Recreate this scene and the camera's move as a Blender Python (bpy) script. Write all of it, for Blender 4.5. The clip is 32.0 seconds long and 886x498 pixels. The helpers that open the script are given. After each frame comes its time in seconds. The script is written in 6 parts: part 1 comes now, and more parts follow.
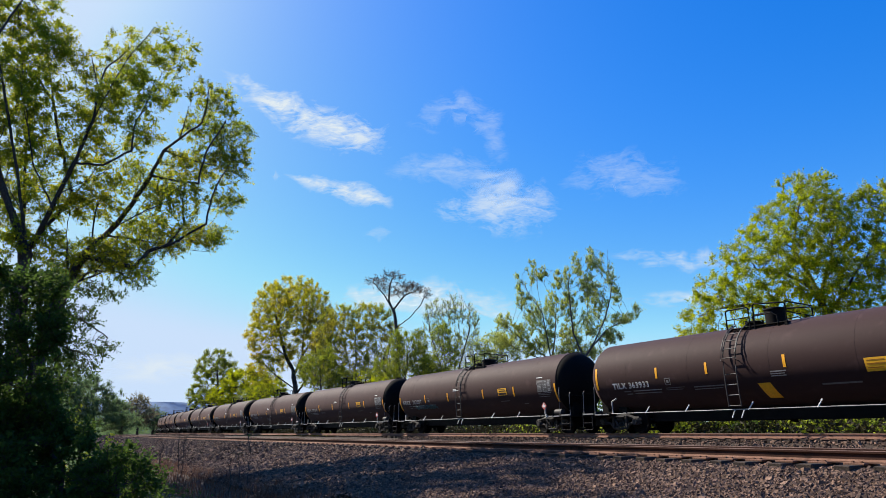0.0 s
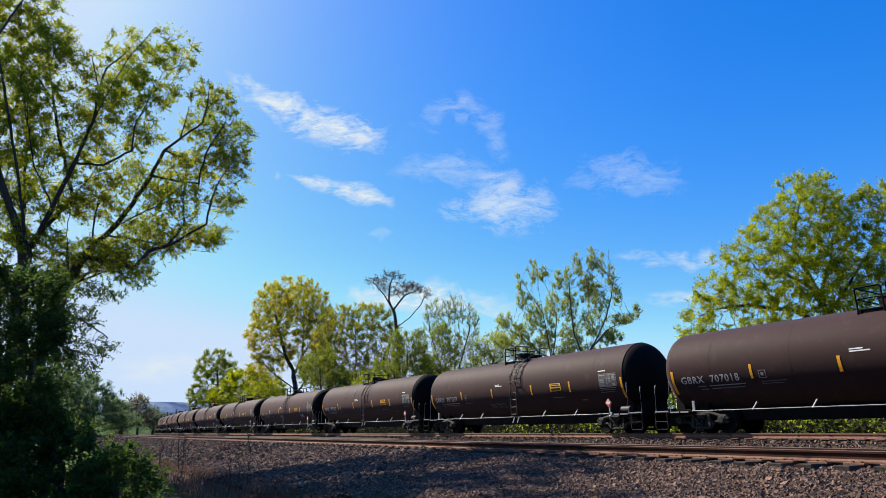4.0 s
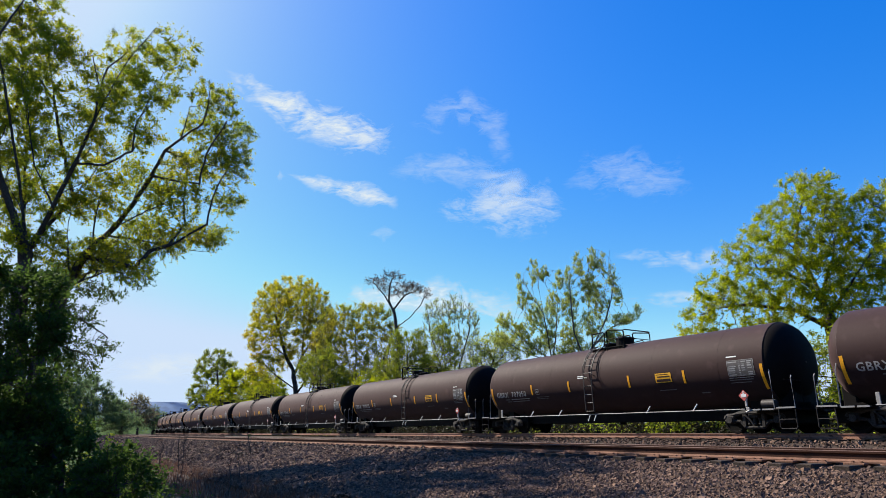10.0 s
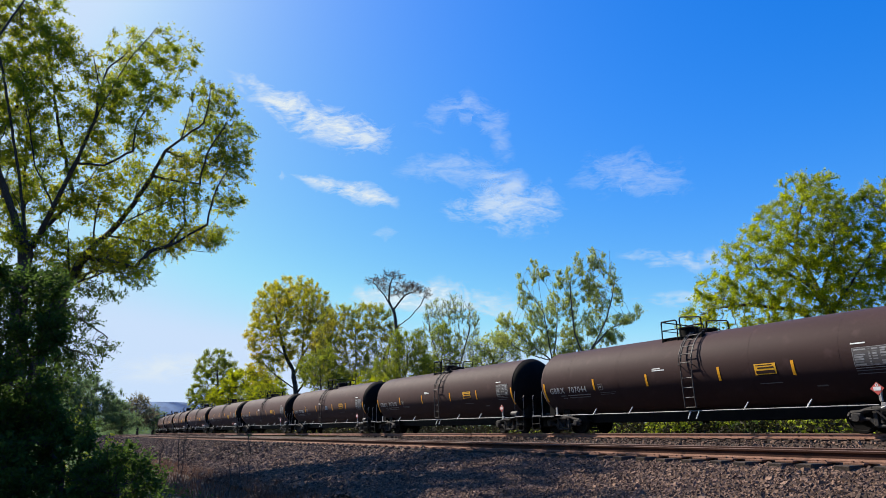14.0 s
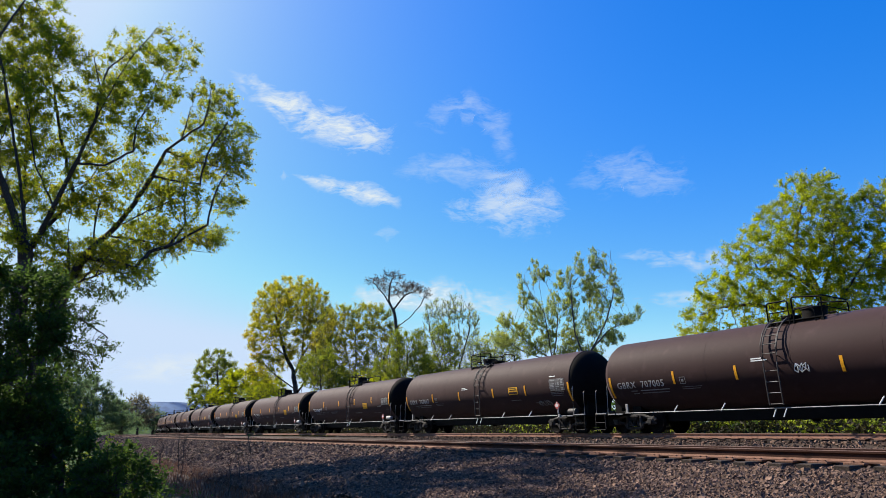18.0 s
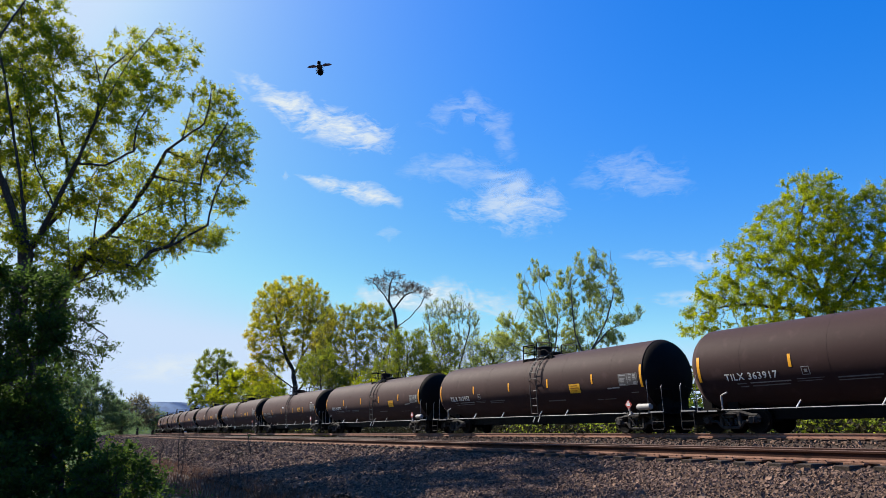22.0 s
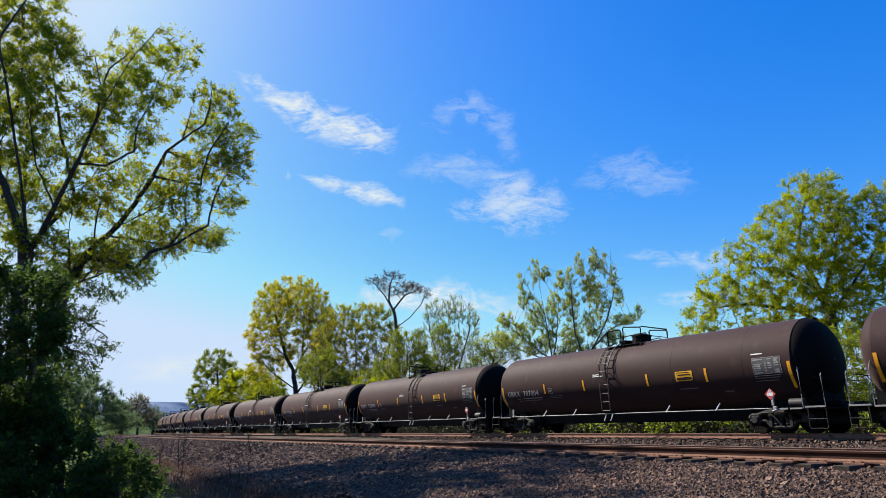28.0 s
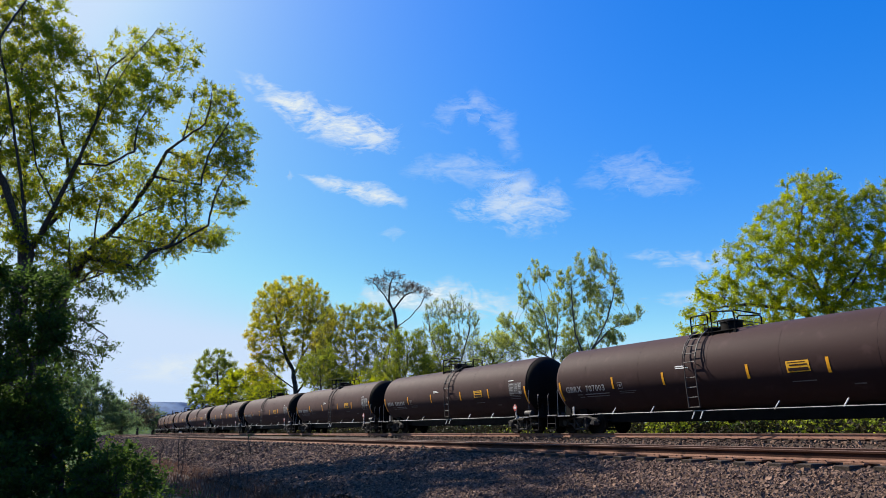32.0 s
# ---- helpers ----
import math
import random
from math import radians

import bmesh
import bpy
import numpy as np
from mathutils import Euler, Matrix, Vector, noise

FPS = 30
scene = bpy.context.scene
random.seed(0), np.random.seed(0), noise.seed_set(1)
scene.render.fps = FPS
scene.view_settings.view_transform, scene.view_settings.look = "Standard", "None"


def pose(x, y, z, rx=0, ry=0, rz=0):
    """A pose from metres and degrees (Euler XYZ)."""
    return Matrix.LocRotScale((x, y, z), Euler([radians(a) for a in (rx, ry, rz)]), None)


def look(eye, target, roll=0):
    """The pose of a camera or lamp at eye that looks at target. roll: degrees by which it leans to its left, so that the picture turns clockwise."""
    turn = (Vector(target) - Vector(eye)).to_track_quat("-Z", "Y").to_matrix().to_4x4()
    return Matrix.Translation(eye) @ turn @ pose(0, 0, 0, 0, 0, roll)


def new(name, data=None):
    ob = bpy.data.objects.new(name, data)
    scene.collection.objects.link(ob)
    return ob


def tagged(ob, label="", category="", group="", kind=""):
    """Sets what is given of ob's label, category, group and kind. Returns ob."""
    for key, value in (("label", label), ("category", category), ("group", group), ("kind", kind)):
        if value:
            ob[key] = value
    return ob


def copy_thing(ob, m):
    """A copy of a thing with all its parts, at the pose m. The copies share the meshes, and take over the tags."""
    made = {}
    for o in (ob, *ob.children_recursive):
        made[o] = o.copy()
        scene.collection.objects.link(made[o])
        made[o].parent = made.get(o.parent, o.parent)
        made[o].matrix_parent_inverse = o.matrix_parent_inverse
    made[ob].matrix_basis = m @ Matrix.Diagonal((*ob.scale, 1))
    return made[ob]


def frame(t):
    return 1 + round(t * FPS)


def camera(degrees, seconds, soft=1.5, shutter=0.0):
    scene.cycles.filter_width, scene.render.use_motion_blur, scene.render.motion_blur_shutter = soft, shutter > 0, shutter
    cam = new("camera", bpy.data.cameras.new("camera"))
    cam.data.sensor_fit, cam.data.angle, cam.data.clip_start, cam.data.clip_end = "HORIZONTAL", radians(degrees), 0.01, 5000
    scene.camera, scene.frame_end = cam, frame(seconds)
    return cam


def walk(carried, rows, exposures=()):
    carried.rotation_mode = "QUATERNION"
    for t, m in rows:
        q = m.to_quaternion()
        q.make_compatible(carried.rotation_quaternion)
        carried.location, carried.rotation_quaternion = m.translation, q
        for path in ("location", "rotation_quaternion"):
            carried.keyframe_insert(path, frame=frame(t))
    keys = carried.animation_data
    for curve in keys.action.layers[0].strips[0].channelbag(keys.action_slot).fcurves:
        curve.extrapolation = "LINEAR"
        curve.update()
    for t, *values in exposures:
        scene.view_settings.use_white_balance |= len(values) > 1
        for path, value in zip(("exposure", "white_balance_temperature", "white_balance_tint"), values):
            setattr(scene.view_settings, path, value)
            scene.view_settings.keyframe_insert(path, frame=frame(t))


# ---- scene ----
# the camera stands still beside the line, a little above rail height
cam = camera(69.33, 32.0, soft=0.65)
EYE = (0.0, 0.0, 0.036)
SIGHT = pose(*EYE, 90 + 16.0, 0, 58.28) @ pose(0, 0, 0, 0, 0, -0.07)
walk(cam, [(0, SIGHT), (32, SIGHT)])

# ---- daylight ----
SUN_AZ, SUN_EL = radians(201), radians(42.5)
SUN_WAY = Vector((math.cos(SUN_AZ) * math.cos(SUN_EL), math.sin(SUN_AZ) * math.cos(SUN_EL), math.sin(SUN_EL)))
world = bpy.data.worlds.new("sky")
scene.world = world
world.use_nodes = True
sky = world.node_tree.nodes.new("ShaderNodeTexSky")
sky.sky_type = "NISHITA"
sky.sun_disc = False
sky.sun_elevation = SUN_EL
sky.sun_rotation = math.atan2(SUN_WAY.x, SUN_WAY.y)
sky.air_density, sky.dust_density, sky.ozone_density = 1.0, 0.7, 2.5
backing = world.node_tree.nodes["Background"]
backing.inputs["Strength"].default_value = 0.05
deep = world.node_tree.nodes.new("ShaderNodeHueSaturation")
deep.inputs["Hue"].default_value = 0.514
deep.inputs["Saturation"].default_value = 2.0
deep.inputs["Value"].default_value = 3.6
haze = world.node_tree.nodes.new("ShaderNodeGamma")
haze.inputs["Gamma"].default_value = 0.6
world.node_tree.links.new(sky.outputs["Color"], haze.inputs["Color"])
world.node_tree.links.new(haze.outputs["Color"], deep.inputs["Color"])
# the haze levels the sky off towards the sun and the horizon
bands = world.node_tree.nodes.new("ShaderNodeSeparateColor")
whole = world.node_tree.nodes.new("ShaderNodeCombineColor")
world.node_tree.links.new(deep.outputs["Color"], bands.inputs["Color"])
for band, bend, gain, cap in (("Red", 1.2, 1.16, 0.60), ("Green", 1.2, 1.23, 0.75), ("Blue", 1.0, 1.14, 0.97)):
    level = bands.outputs[band]
    for step_op, amount in (("MULTIPLY", 0.0966), ("POWER", bend), ("MULTIPLY", gain), ("SMOOTH_MIN", cap), ("MULTIPLY", 1 / 0.0966)):
        node = world.node_tree.nodes.new("ShaderNodeMath")
        node.operation = step_op
        node.inputs[1].default_value = amount
        node.inputs[2].default_value = 0.12
        world.node_tree.links.new(level, node.inputs[0])
        level = node.outputs[0]
    world.node_tree.links.new(level, whole.inputs[band])
world.node_tree.links.new(whole.outputs["Color"], backing.inputs["Color"])
sun = new("sun", bpy.data.lights.new("sun", "SUN"))
sun.data.energy = 5.0
sun.data.angle = radians(0.6)
sun.data.color = (1.0, 0.93, 0.82)
sun.matrix_world = look(SUN_WAY * 100, (0, 0, 0))
scene.view_settings.exposure = 0.95


# ---- materials ----
def nodes_of(name):
    m = bpy.data.materials.new(name)
    m.use_nodes = True
    nt = m.node_tree
    return m, nt, nt.nodes["Principled BSDF"]


def mix_colors(nt, fac, c1, c2):
    n = nt.nodes.new("ShaderNodeMix")
    n.data_type = "RGBA"
    if hasattr(fac, "links"):
        nt.links.new(fac, n.inputs["Factor"])
    else:
        n.inputs["Factor"].default_value = fac
    for c, s in ((c1, "A"), (c2, "B")):
        sock = [i for i in n.inputs if i.name == s and i.type == "RGBA"][0]
        if hasattr(c, "links"):
            nt.links.new(c, sock)
        else:
            sock.default_value = (*c, 1)
    return [o for o in n.outputs if o.type == "RGBA"][0]


def noise_out(nt, scale, detail=4.0, coord="Object", stretch=None, warp=0.0):
    tc = nt.nodes.new("ShaderNodeTexCoord")
    n = nt.nodes.new("ShaderNodeTexNoise")
    n.inputs["Scale"].default_value = scale
    n.inputs["Detail"].default_value = detail
    n.inputs["Distortion"].default_value = warp
    if stretch:
        mp = nt.nodes.new("ShaderNodeMapping")
        mp.inputs["Scale"].default_value = stretch
        nt.links.new(tc.outputs[coord], mp.inputs["Vector"])
        nt.links.new(mp.outputs["Vector"], n.inputs["Vector"])
    else:
        nt.links.new(tc.outputs[coord], n.inputs["Vector"])
    return n.outputs["Fac"]


def ramp(nt, fac, lo, hi):
    n = nt.nodes.new("ShaderNodeMapRange")
    n.inputs["From Min"].default_value, n.inputs["From Max"].default_value = lo, hi
    nt.links.new(fac, n.inputs["Value"])
    return n.outputs["Result"]


def surface(name, c1, c2, scale=3.0, fine=40.0, rough=0.8, metal=0.0, bump=0.2, wear=None, stretch=None, island=False, spread=0.5, gloss=0.5):
    """Two-scale mottled surface; wear is a third colour in patches."""
    m, nt, bsdf = nodes_of(name)
    big = ramp(nt, noise_out(nt, scale, 5, stretch=stretch), 0.35, 0.65)
    small = noise_out(nt, fine, 3, stretch=stretch)
    col = mix_colors(nt, big, c1, c2)
    dark = tuple(v * 0.6 for v in c1)
    col = mix_colors(nt, ramp(nt, small, 0.45, 0.75), col, dark)
    if island:
        geo = nt.nodes.new("ShaderNodeNewGeometry")
        col = mix_colors(nt, ramp(nt, geo.outputs["Random Per Island"], 0.0, 1.0 / spread), col, wear or c2)
    elif wear:
        col = mix_colors(nt, ramp(nt, noise_out(nt, scale * 2.7, 6), 0.58, 0.7), col, wear)
    nt.links.new(col, bsdf.inputs["Base Color"])
    r = nt.nodes.new("ShaderNodeMapRange")
    r.inputs["To Min"].default_value, r.inputs["To Max"].default_value = max(0.05, rough - 0.12), min(1, rough + 0.12)
    nt.links.new(small, r.inputs["Value"])
    nt.links.new(r.outputs["Result"], bsdf.inputs["Roughness"])
    bsdf.inputs["Metallic"].default_value = metal
    bsdf.inputs["Specular IOR Level"].default_value = gloss
    if bump:
        b = nt.nodes.new("ShaderNodeBump")
        b.inputs["Strength"].default_value = bump
        b.inputs["Distance"].default_value = 0.01
        nt.links.new(small, b.inputs["Height"])
        nt.links.new(b.outputs["Normal"], bsdf.inputs["Normal"])
    return m


def leafage(name, c1, c2, c3, through_light=0.55):
    """Leaves that let light through, each a little different in colour."""
    m, nt, bsdf = nodes_of(name)
    geo = nt.nodes.new("ShaderNodeNewGeometry")
    col = mix_colors(nt, geo.outputs["Random Per Island"], c1, c2)
    col = mix_colors(nt, ramp(nt, noise_out(nt, 0.35, 3), 0.4, 0.65), col, c3)
    nt.links.new(col, bsdf.inputs["Base Color"])
    bsdf.inputs["Roughness"].default_value = 0.55
    bsdf.inputs["Specular IOR Level"].default_value = 0.06
    tr = nt.nodes.new("ShaderNodeBsdfTranslucent")
    lit = nt.nodes.new("ShaderNodeHueSaturation")
    lit.inputs["Value"].default_value = 1.7
    nt.links.new(col, lit.inputs["Color"])
    nt.links.new(lit.outputs["Color"], tr.inputs["Color"])
    mx = nt.nodes.new("ShaderNodeMixShader")
    mx.inputs["Fac"].default_value = through_light
    nt.links.new(bsdf.outputs["BSDF"], mx.inputs[1])
    nt.links.new(tr.outputs["BSDF"], mx.inputs[2])
    nt.links.new(mx.outputs["Shader"], nt.nodes["Material Output"].inputs["Surface"])
    return m


M_TANK = surface("tank_paint", (0.030, 0.0150, 0.0142), (0.036, 0.0182, 0.0172), 0.8, 120, 0.66, 0, 0.0, wear=(0.044, 0.0235, 0.0225), stretch=(0.5, 1, 2), gloss=0.09)
# a reddish sheen, added to brighten the paint at grazing angles
M_TANK.node_tree.nodes["Principled BSDF"].inputs["Sheen Weight"].default_value = 0.10
M_TANK.node_tree.nodes["Principled BSDF"].inputs["Sheen Roughness"].default_value = 0.5
M_TANK.node_tree.nodes["Principled BSDF"].inputs["Sheen Tint"].default_value = (1.0, 0.72, 0.68, 1)
# tank paint darkened to give the shade on heads facing from the sun
M_HEAD_SHADED = surface("shaded_head_paint", (0.008, 0.0065, 0.006), (0.011, 0.009, 0.008), 1.2, 30, 0.7, 0, 0.05, gloss=0.05)
M_BLACK = surface("black_steel", (0.006, 0.0055, 0.0055), (0.011, 0.009, 0.008), 3, 40, 0.65, 0, 0.15, gloss=0.06)
M_STEEL = surface("dark_painted_steel", (0.03, 0.025, 0.024), (0.045, 0.036, 0.034), 3, 40, 0.6, 0, 0.1, gloss=0.3)
M_TRUCK = surface("dusty_cast_steel", (0.03, 0.027, 0.026), (0.06, 0.055, 0.05), 4, 30, 0.8, 0, 0.3, gloss=0.1)
M_GREY = surface("worn_grey_paint", (0.30, 0.29, 0.28), (0.20, 0.19, 0.185), 6, 60, 0.6, 0, 0.1)
M_WHITE = surface("white_stencil", (0.72, 0.72, 0.70), (0.55, 0.55, 0.53), 9, 80, 0.6, 0, 0.0)
M_WORN = surface("worn_white_stencil", (0.42, 0.41, 0.40), (0.28, 0.27, 0.265), 9, 80, 0.7, 0, 0.0)
M_DIM = surface("faded_stencil", (0.16, 0.15, 0.15), (0.10, 0.10, 0.10), 9, 80, 0.7, 0, 0.0)
M_YELLOW = surface("reflective_yellow", (0.95, 0.42, 0.008), (0.86, 0.36, 0.008), 8, 50, 0.45, 0, 0.0)
M_PLACARD = surface("yellow_placard", (0.92, 0.46, 0.015), (0.80, 0.39, 0.015), 8, 50, 0.5, 0, 0.0)
M_AMBER = surface("dark_amber_ink", (0.42, 0.17, 0.01), (0.36, 0.15, 0.01), 8, 50, 0.5, 0, 0.0)
M_STENCIL = surface("grey_stencil_field", (0.085, 0.075, 0.074), (0.06, 0.053, 0.052), 9, 80, 0.7, 0, 0.0)
M_RED = surface("red_placard", (0.55, 0.08, 0.06), (0.45, 0.06, 0.05), 8, 50, 0.5, 0, 0.0)
M_TEAL = surface("teal_spray_paint", (0.02, 0.14, 0.16), (0.015, 0.09, 0.11), 8, 50, 0.5, 0, 0.0)
# rail rust in three tones: shade put into the first, sunlight into the next two
M_RAIL_SHADED = surface("rusty_rail_shaded", (0.050, 0.024, 0.017), (0.075, 0.036, 0.025), 2, 60, 0.85, 0, 0.3, wear=(0.025, 0.015, 0.012), gloss=0.08)
M_RUST_LIT = surface("brown_rust_lit", (0.25, 0.13, 0.092), (0.32, 0.17, 0.12), 2, 60, 0.85, 0, 0.3, wear=(0.08, 0.045, 0.034), gloss=0.1)
M_FLANGE_LIT = surface("rusty_base_lit", (0.16, 0.085, 0.058), (0.21, 0.115, 0.08), 2, 60, 0.85, 0, 0.3, wear=(0.09, 0.045, 0.032), gloss=0.1)
M_HEAD = surface("dull_rail_head", (0.13, 0.078, 0.062), (0.09, 0.055, 0.045), 3, 90, 0.7, 0.1, 0.05, gloss=0.15)
M_TIE = surface("weathered_tie", (0.045, 0.034, 0.028), (0.075, 0.058, 0.047), 2, 25, 0.95, 0, 0.6, wear=(0.03, 0.024, 0.02), stretch=(6, 1, 6), gloss=0.1)
M_STONE = surface("ballast_stone", (0.175, 0.107, 0.075), (0.25, 0.158, 0.112), 1.2, 60, 0.9, 0, 0.5, wear=(0.043, 0.03, 0.025), island=True, spread=1.0, gloss=0.1)
M_BED = surface("ballast_bed", (0.045, 0.032, 0.026), (0.065, 0.047, 0.038), 6, 34, 0.95, 0, 1.0, wear=(0.022, 0.018, 0.016), gloss=0.1)
M_SOIL = surface("leaf_littered_soil", (0.045, 0.033, 0.024), (0.065, 0.048, 0.033), 0.5, 14, 0.95, 0, 0.8, wear=(0.05, 0.06, 0.025), gloss=0.1)
M_BARK = surface("rough_bark", (0.055, 0.045, 0.037), (0.085, 0.07, 0.058), 3, 26, 0.95, 0, 0.8, stretch=(1, 1, 0.25), gloss=0.1)
M_PALEBARK = surface("pale_bark", (0.09, 0.08, 0.065), (0.14, 0.125, 0.105), 3, 26, 0.9, 0, 0.6, stretch=(1, 1, 0.25), gloss=0.1)
# deep green; on the leaning tree's low sprays it stands for shade
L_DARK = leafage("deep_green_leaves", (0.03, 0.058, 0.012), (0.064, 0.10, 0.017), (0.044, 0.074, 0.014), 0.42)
L_SPRING = leafage("spring_green_leaves", (0.135, 0.18, 0.018), (0.235, 0.265, 0.025), (0.18, 0.215, 0.02))
L_OLIVE = leafage("olive_spring_leaves", (0.105, 0.15, 0.011), (0.36, 0.315, 0.013), (0.155, 0.195, 0.012), 0.7)
L_MID = leafage("olive_green_leaves", (0.135, 0.175, 0.014), (0.225, 0.245, 0.018), (0.16, 0.195, 0.014), 0.62)
# very dark leaves, only to fill the gap below the train
L_GAP_DARK = leafage("dark_gap_leaves", (0.022, 0.020, 0.011), (0.034, 0.030, 0.014), (0.02, 0.022, 0.01), 0.2)
L_BRIGHT = leafage("yellow_green_leaves", (0.205, 0.245, 0.005), (0.31, 0.31, 0.006), (0.235, 0.26, 0.005), 0.68)
L_GOLD = leafage("golden_green_leaves", (0.27, 0.235, 0.012), (0.35, 0.29, 0.014), (0.22, 0.235, 0.013), 0.7)
L_BROWN = leafage("olive_brown_leaves", (0.22, 0.20, 0.019), (0.29, 0.25, 0.021), (0.18, 0.205, 0.019), 0.7)
L_PALE = leafage("pale_silver_leaves", (0.21, 0.265, 0.06), (0.31, 0.34, 0.085), (0.25, 0.265, 0.04), 0.65)
L_BUD = leafage("grey_brown_buds", (0.11, 0.08, 0.06), (0.15, 0.11, 0.08), (0.12, 0.09, 0.065))
# distance haze is mixed into this green and the brown below
L_FAR = leafage("hazed_green_leaves", (0.075, 0.12, 0.05), (0.115, 0.165, 0.065), (0.085, 0.13, 0.055))
L_HAZE = leafage("hazy_brown_leaves", (0.12, 0.105, 0.06), (0.16, 0.135, 0.075), (0.12, 0.115, 0.065))
L_DRY = leafage("dry_grass", (0.12, 0.068, 0.048), (0.16, 0.095, 0.066), (0.09, 0.05, 0.035), 0.3)


# ---- mesh helpers ----
def mesh_of(name, verts, faces, mats, smooth=False, index=None):
    me = bpy.data.meshes.new(name)
    me.from_pydata([tuple(v) for v in verts], [], faces)
    for m in mats if isinstance(mats, (list, tuple)) else [mats]:
        me.materials.append(m)
    if smooth:
        me.polygons.foreach_set("use_smooth", [True] * len(me.polygons))
    if index is not None:
        me.polygons.foreach_set("material_index", index)
    me.update()
    return me


def bulk_mesh(name, verts, faces, mat, smooth=False):
    """verts: (n, 3) array; faces: (m, k) array, all of one size."""
    verts, faces = np.asarray(verts, np.float32), np.asarray(faces, np.int32)
    me = bpy.data.meshes.new(name)
    me.vertices.add(len(verts))
    me.vertices.foreach_set("co", verts.ravel())
    m, k = faces.shape
    me.loops.add(m * k)
    me.loops.foreach_set("vertex_index", faces.ravel())
    me.polygons.add(m)
    me.polygons.foreach_set("loop_start", np.arange(0, m * k, k, dtype=np.int32))
    me.polygons.foreach_set("use_smooth", np.full(m, smooth))
    me.materials.append(mat)
    me.update(calc_edges=True)
    return me


def part(name, me, parent, m=None, label=""):
    ob = new(name, me)
    ob.parent = parent
    if m is not None:
        ob.matrix_basis = m
    if label:
        ob["label"] = label
    return ob


def box(bm, x0, y0, z0, x1, y1, z1, bevel=0.0, m=None):
    g = bmesh.ops.create_cube(bm, size=1.0)["verts"]
    bmesh.ops.scale(bm, vec=(x1 - x0, y1 - y0, z1 - z0), verts=g)
    bmesh.ops.translate(bm, vec=((x0 + x1) / 2, (y0 + y1) / 2, (z0 + z1) / 2), verts=g)
    if bevel:
        edges = list({e for v in g for e in v.link_edges})
        g = list({v for f in bmesh.ops.bevel(bm, geom=edges, offset=bevel, segments=1, affect="EDGES")["faces"] for v in f.verts} | {v for v in g if v.is_valid})
    if m is not None:
        bmesh.ops.transform(bm, matrix=m, verts=g)


def rod(bm, pts, r, sides=6):
    """A bent bar of round section through the points."""
    pts = [Vector(p) for p in pts]
    rings = []
    for i, p in enumerate(pts):
        a, b = pts[max(0, i - 1)], pts[min(len(pts) - 1, i + 1)]
        d = (b - a).normalized()
        u = d.cross(Vector((0, 0, 1)))
        u = (u if u.length > 0.05 else d.cross(Vector((0, 1, 0)))).normalized()
        w = d.cross(u)
        rings.append([bm.verts.new(p + (u * math.cos(q) + w * math.sin(q)) * r) for q in (6.28318 * k / sides for k in range(sides))])
    for r0, r1 in zip(rings, rings[1:]):
        for k in range(sides):
            bm.faces.new((r0[k], r0[(k + 1) % sides], r1[(k + 1) % sides], r1[k]))
    bm.faces.new(rings[0])
    bm.faces.new(rings[-1][::-1])


def lathe(bm, profile, sides=24, axis="x", center=(0, 0, 0), caps=True):
    """profile: (along, radius) pairs turned about an axis."""
    rings = []
    cx, cy, cz = center
    for s, r in profile:
        ring = []
        for k in range(sides):
            q = 6.28318530718 * k / sides
            a, b = r * math.cos(q), r * math.sin(q)
            ring.append(bm.verts.new({"x": (cx + s, cy + a, cz + b), "y": (cx + a, cy + s, cz + b), "z": (cx + a, cy + b, cz + s)}[axis]))
        rings.append(ring)
    for r0, r1 in zip(rings, rings[1:]):
        for k in range(sides):
            bm.faces.new((r0[k], r0[(k + 1) % sides], r1[(k + 1) % sides], r1[k]))
    if caps:
        bm.faces.new(rings[0])
        bm.faces.new(rings[-1])


def done(bm, name, mats, smooth=False):
    bmesh.ops.recalc_face_normals(bm, faces=bm.faces)
    me = bpy.data.meshes.new(name)
    bm.to_mesh(me)
    bm.free()
    for m in mats if isinstance(mats, (list, tuple)) else [mats]:
        me.materials.append(m)
    if smooth:
        me.polygons.foreach_set("use_smooth", [True] * len(me.polygons))
        me.set_sharp_from_angle(angle=radians(40))
    return me


# ---- the line of the tracks: straight past the camera, bending away in the distance ----
BEND_AT, BEND = 75.7, 0.00104
TRAIN_LINE, NEAR_LINE, NEAR_RAIL_Z = 22.28, 11.25, -0.23


def line_point(a, lat, z=0.0):
    """A point a metres down the line, lat metres across it from the camera."""
    if a <= BEND_AT:
        return Vector((-a, lat, z))
    p = BEND * (a - BEND_AT)
    off = lat - TRAIN_LINE
    return Vector((-(BEND_AT + math.sin(p) / BEND - off * math.sin(p)), TRAIN_LINE + (1 - math.cos(p)) / BEND + off * math.cos(p), z))


def line_turn(a):
    """The heading of the line there, in degrees from the x axis."""
    return -math.degrees(BEND * max(0.0, a - BEND_AT))


def sweep(profile, stations, closed=False):
    """Vertices and quads of a (lat, z) profile carried along the line."""
    n = len(profile)
    vs = [line_point(a, la, z) for a in stations for la, z in profile]
    fs = []
    for i in range(len(stations) - 1):
        for j in range(n if closed else n - 1):
            k = (j + 1) % n
            fs.append((i * n + j, i * n + k, (i + 1) * n + k, (i + 1) * n + j))
    return vs, fs


STATIONS = [-60 + 5 * i for i in range(90)]
# ---- ground: one sheet to the horizon, low on the camera's side of the bank ----
def bend_shift(x):
    d = max(0.0, min(420.0, -x) - BEND_AT)
    return BEND * d * d / 2


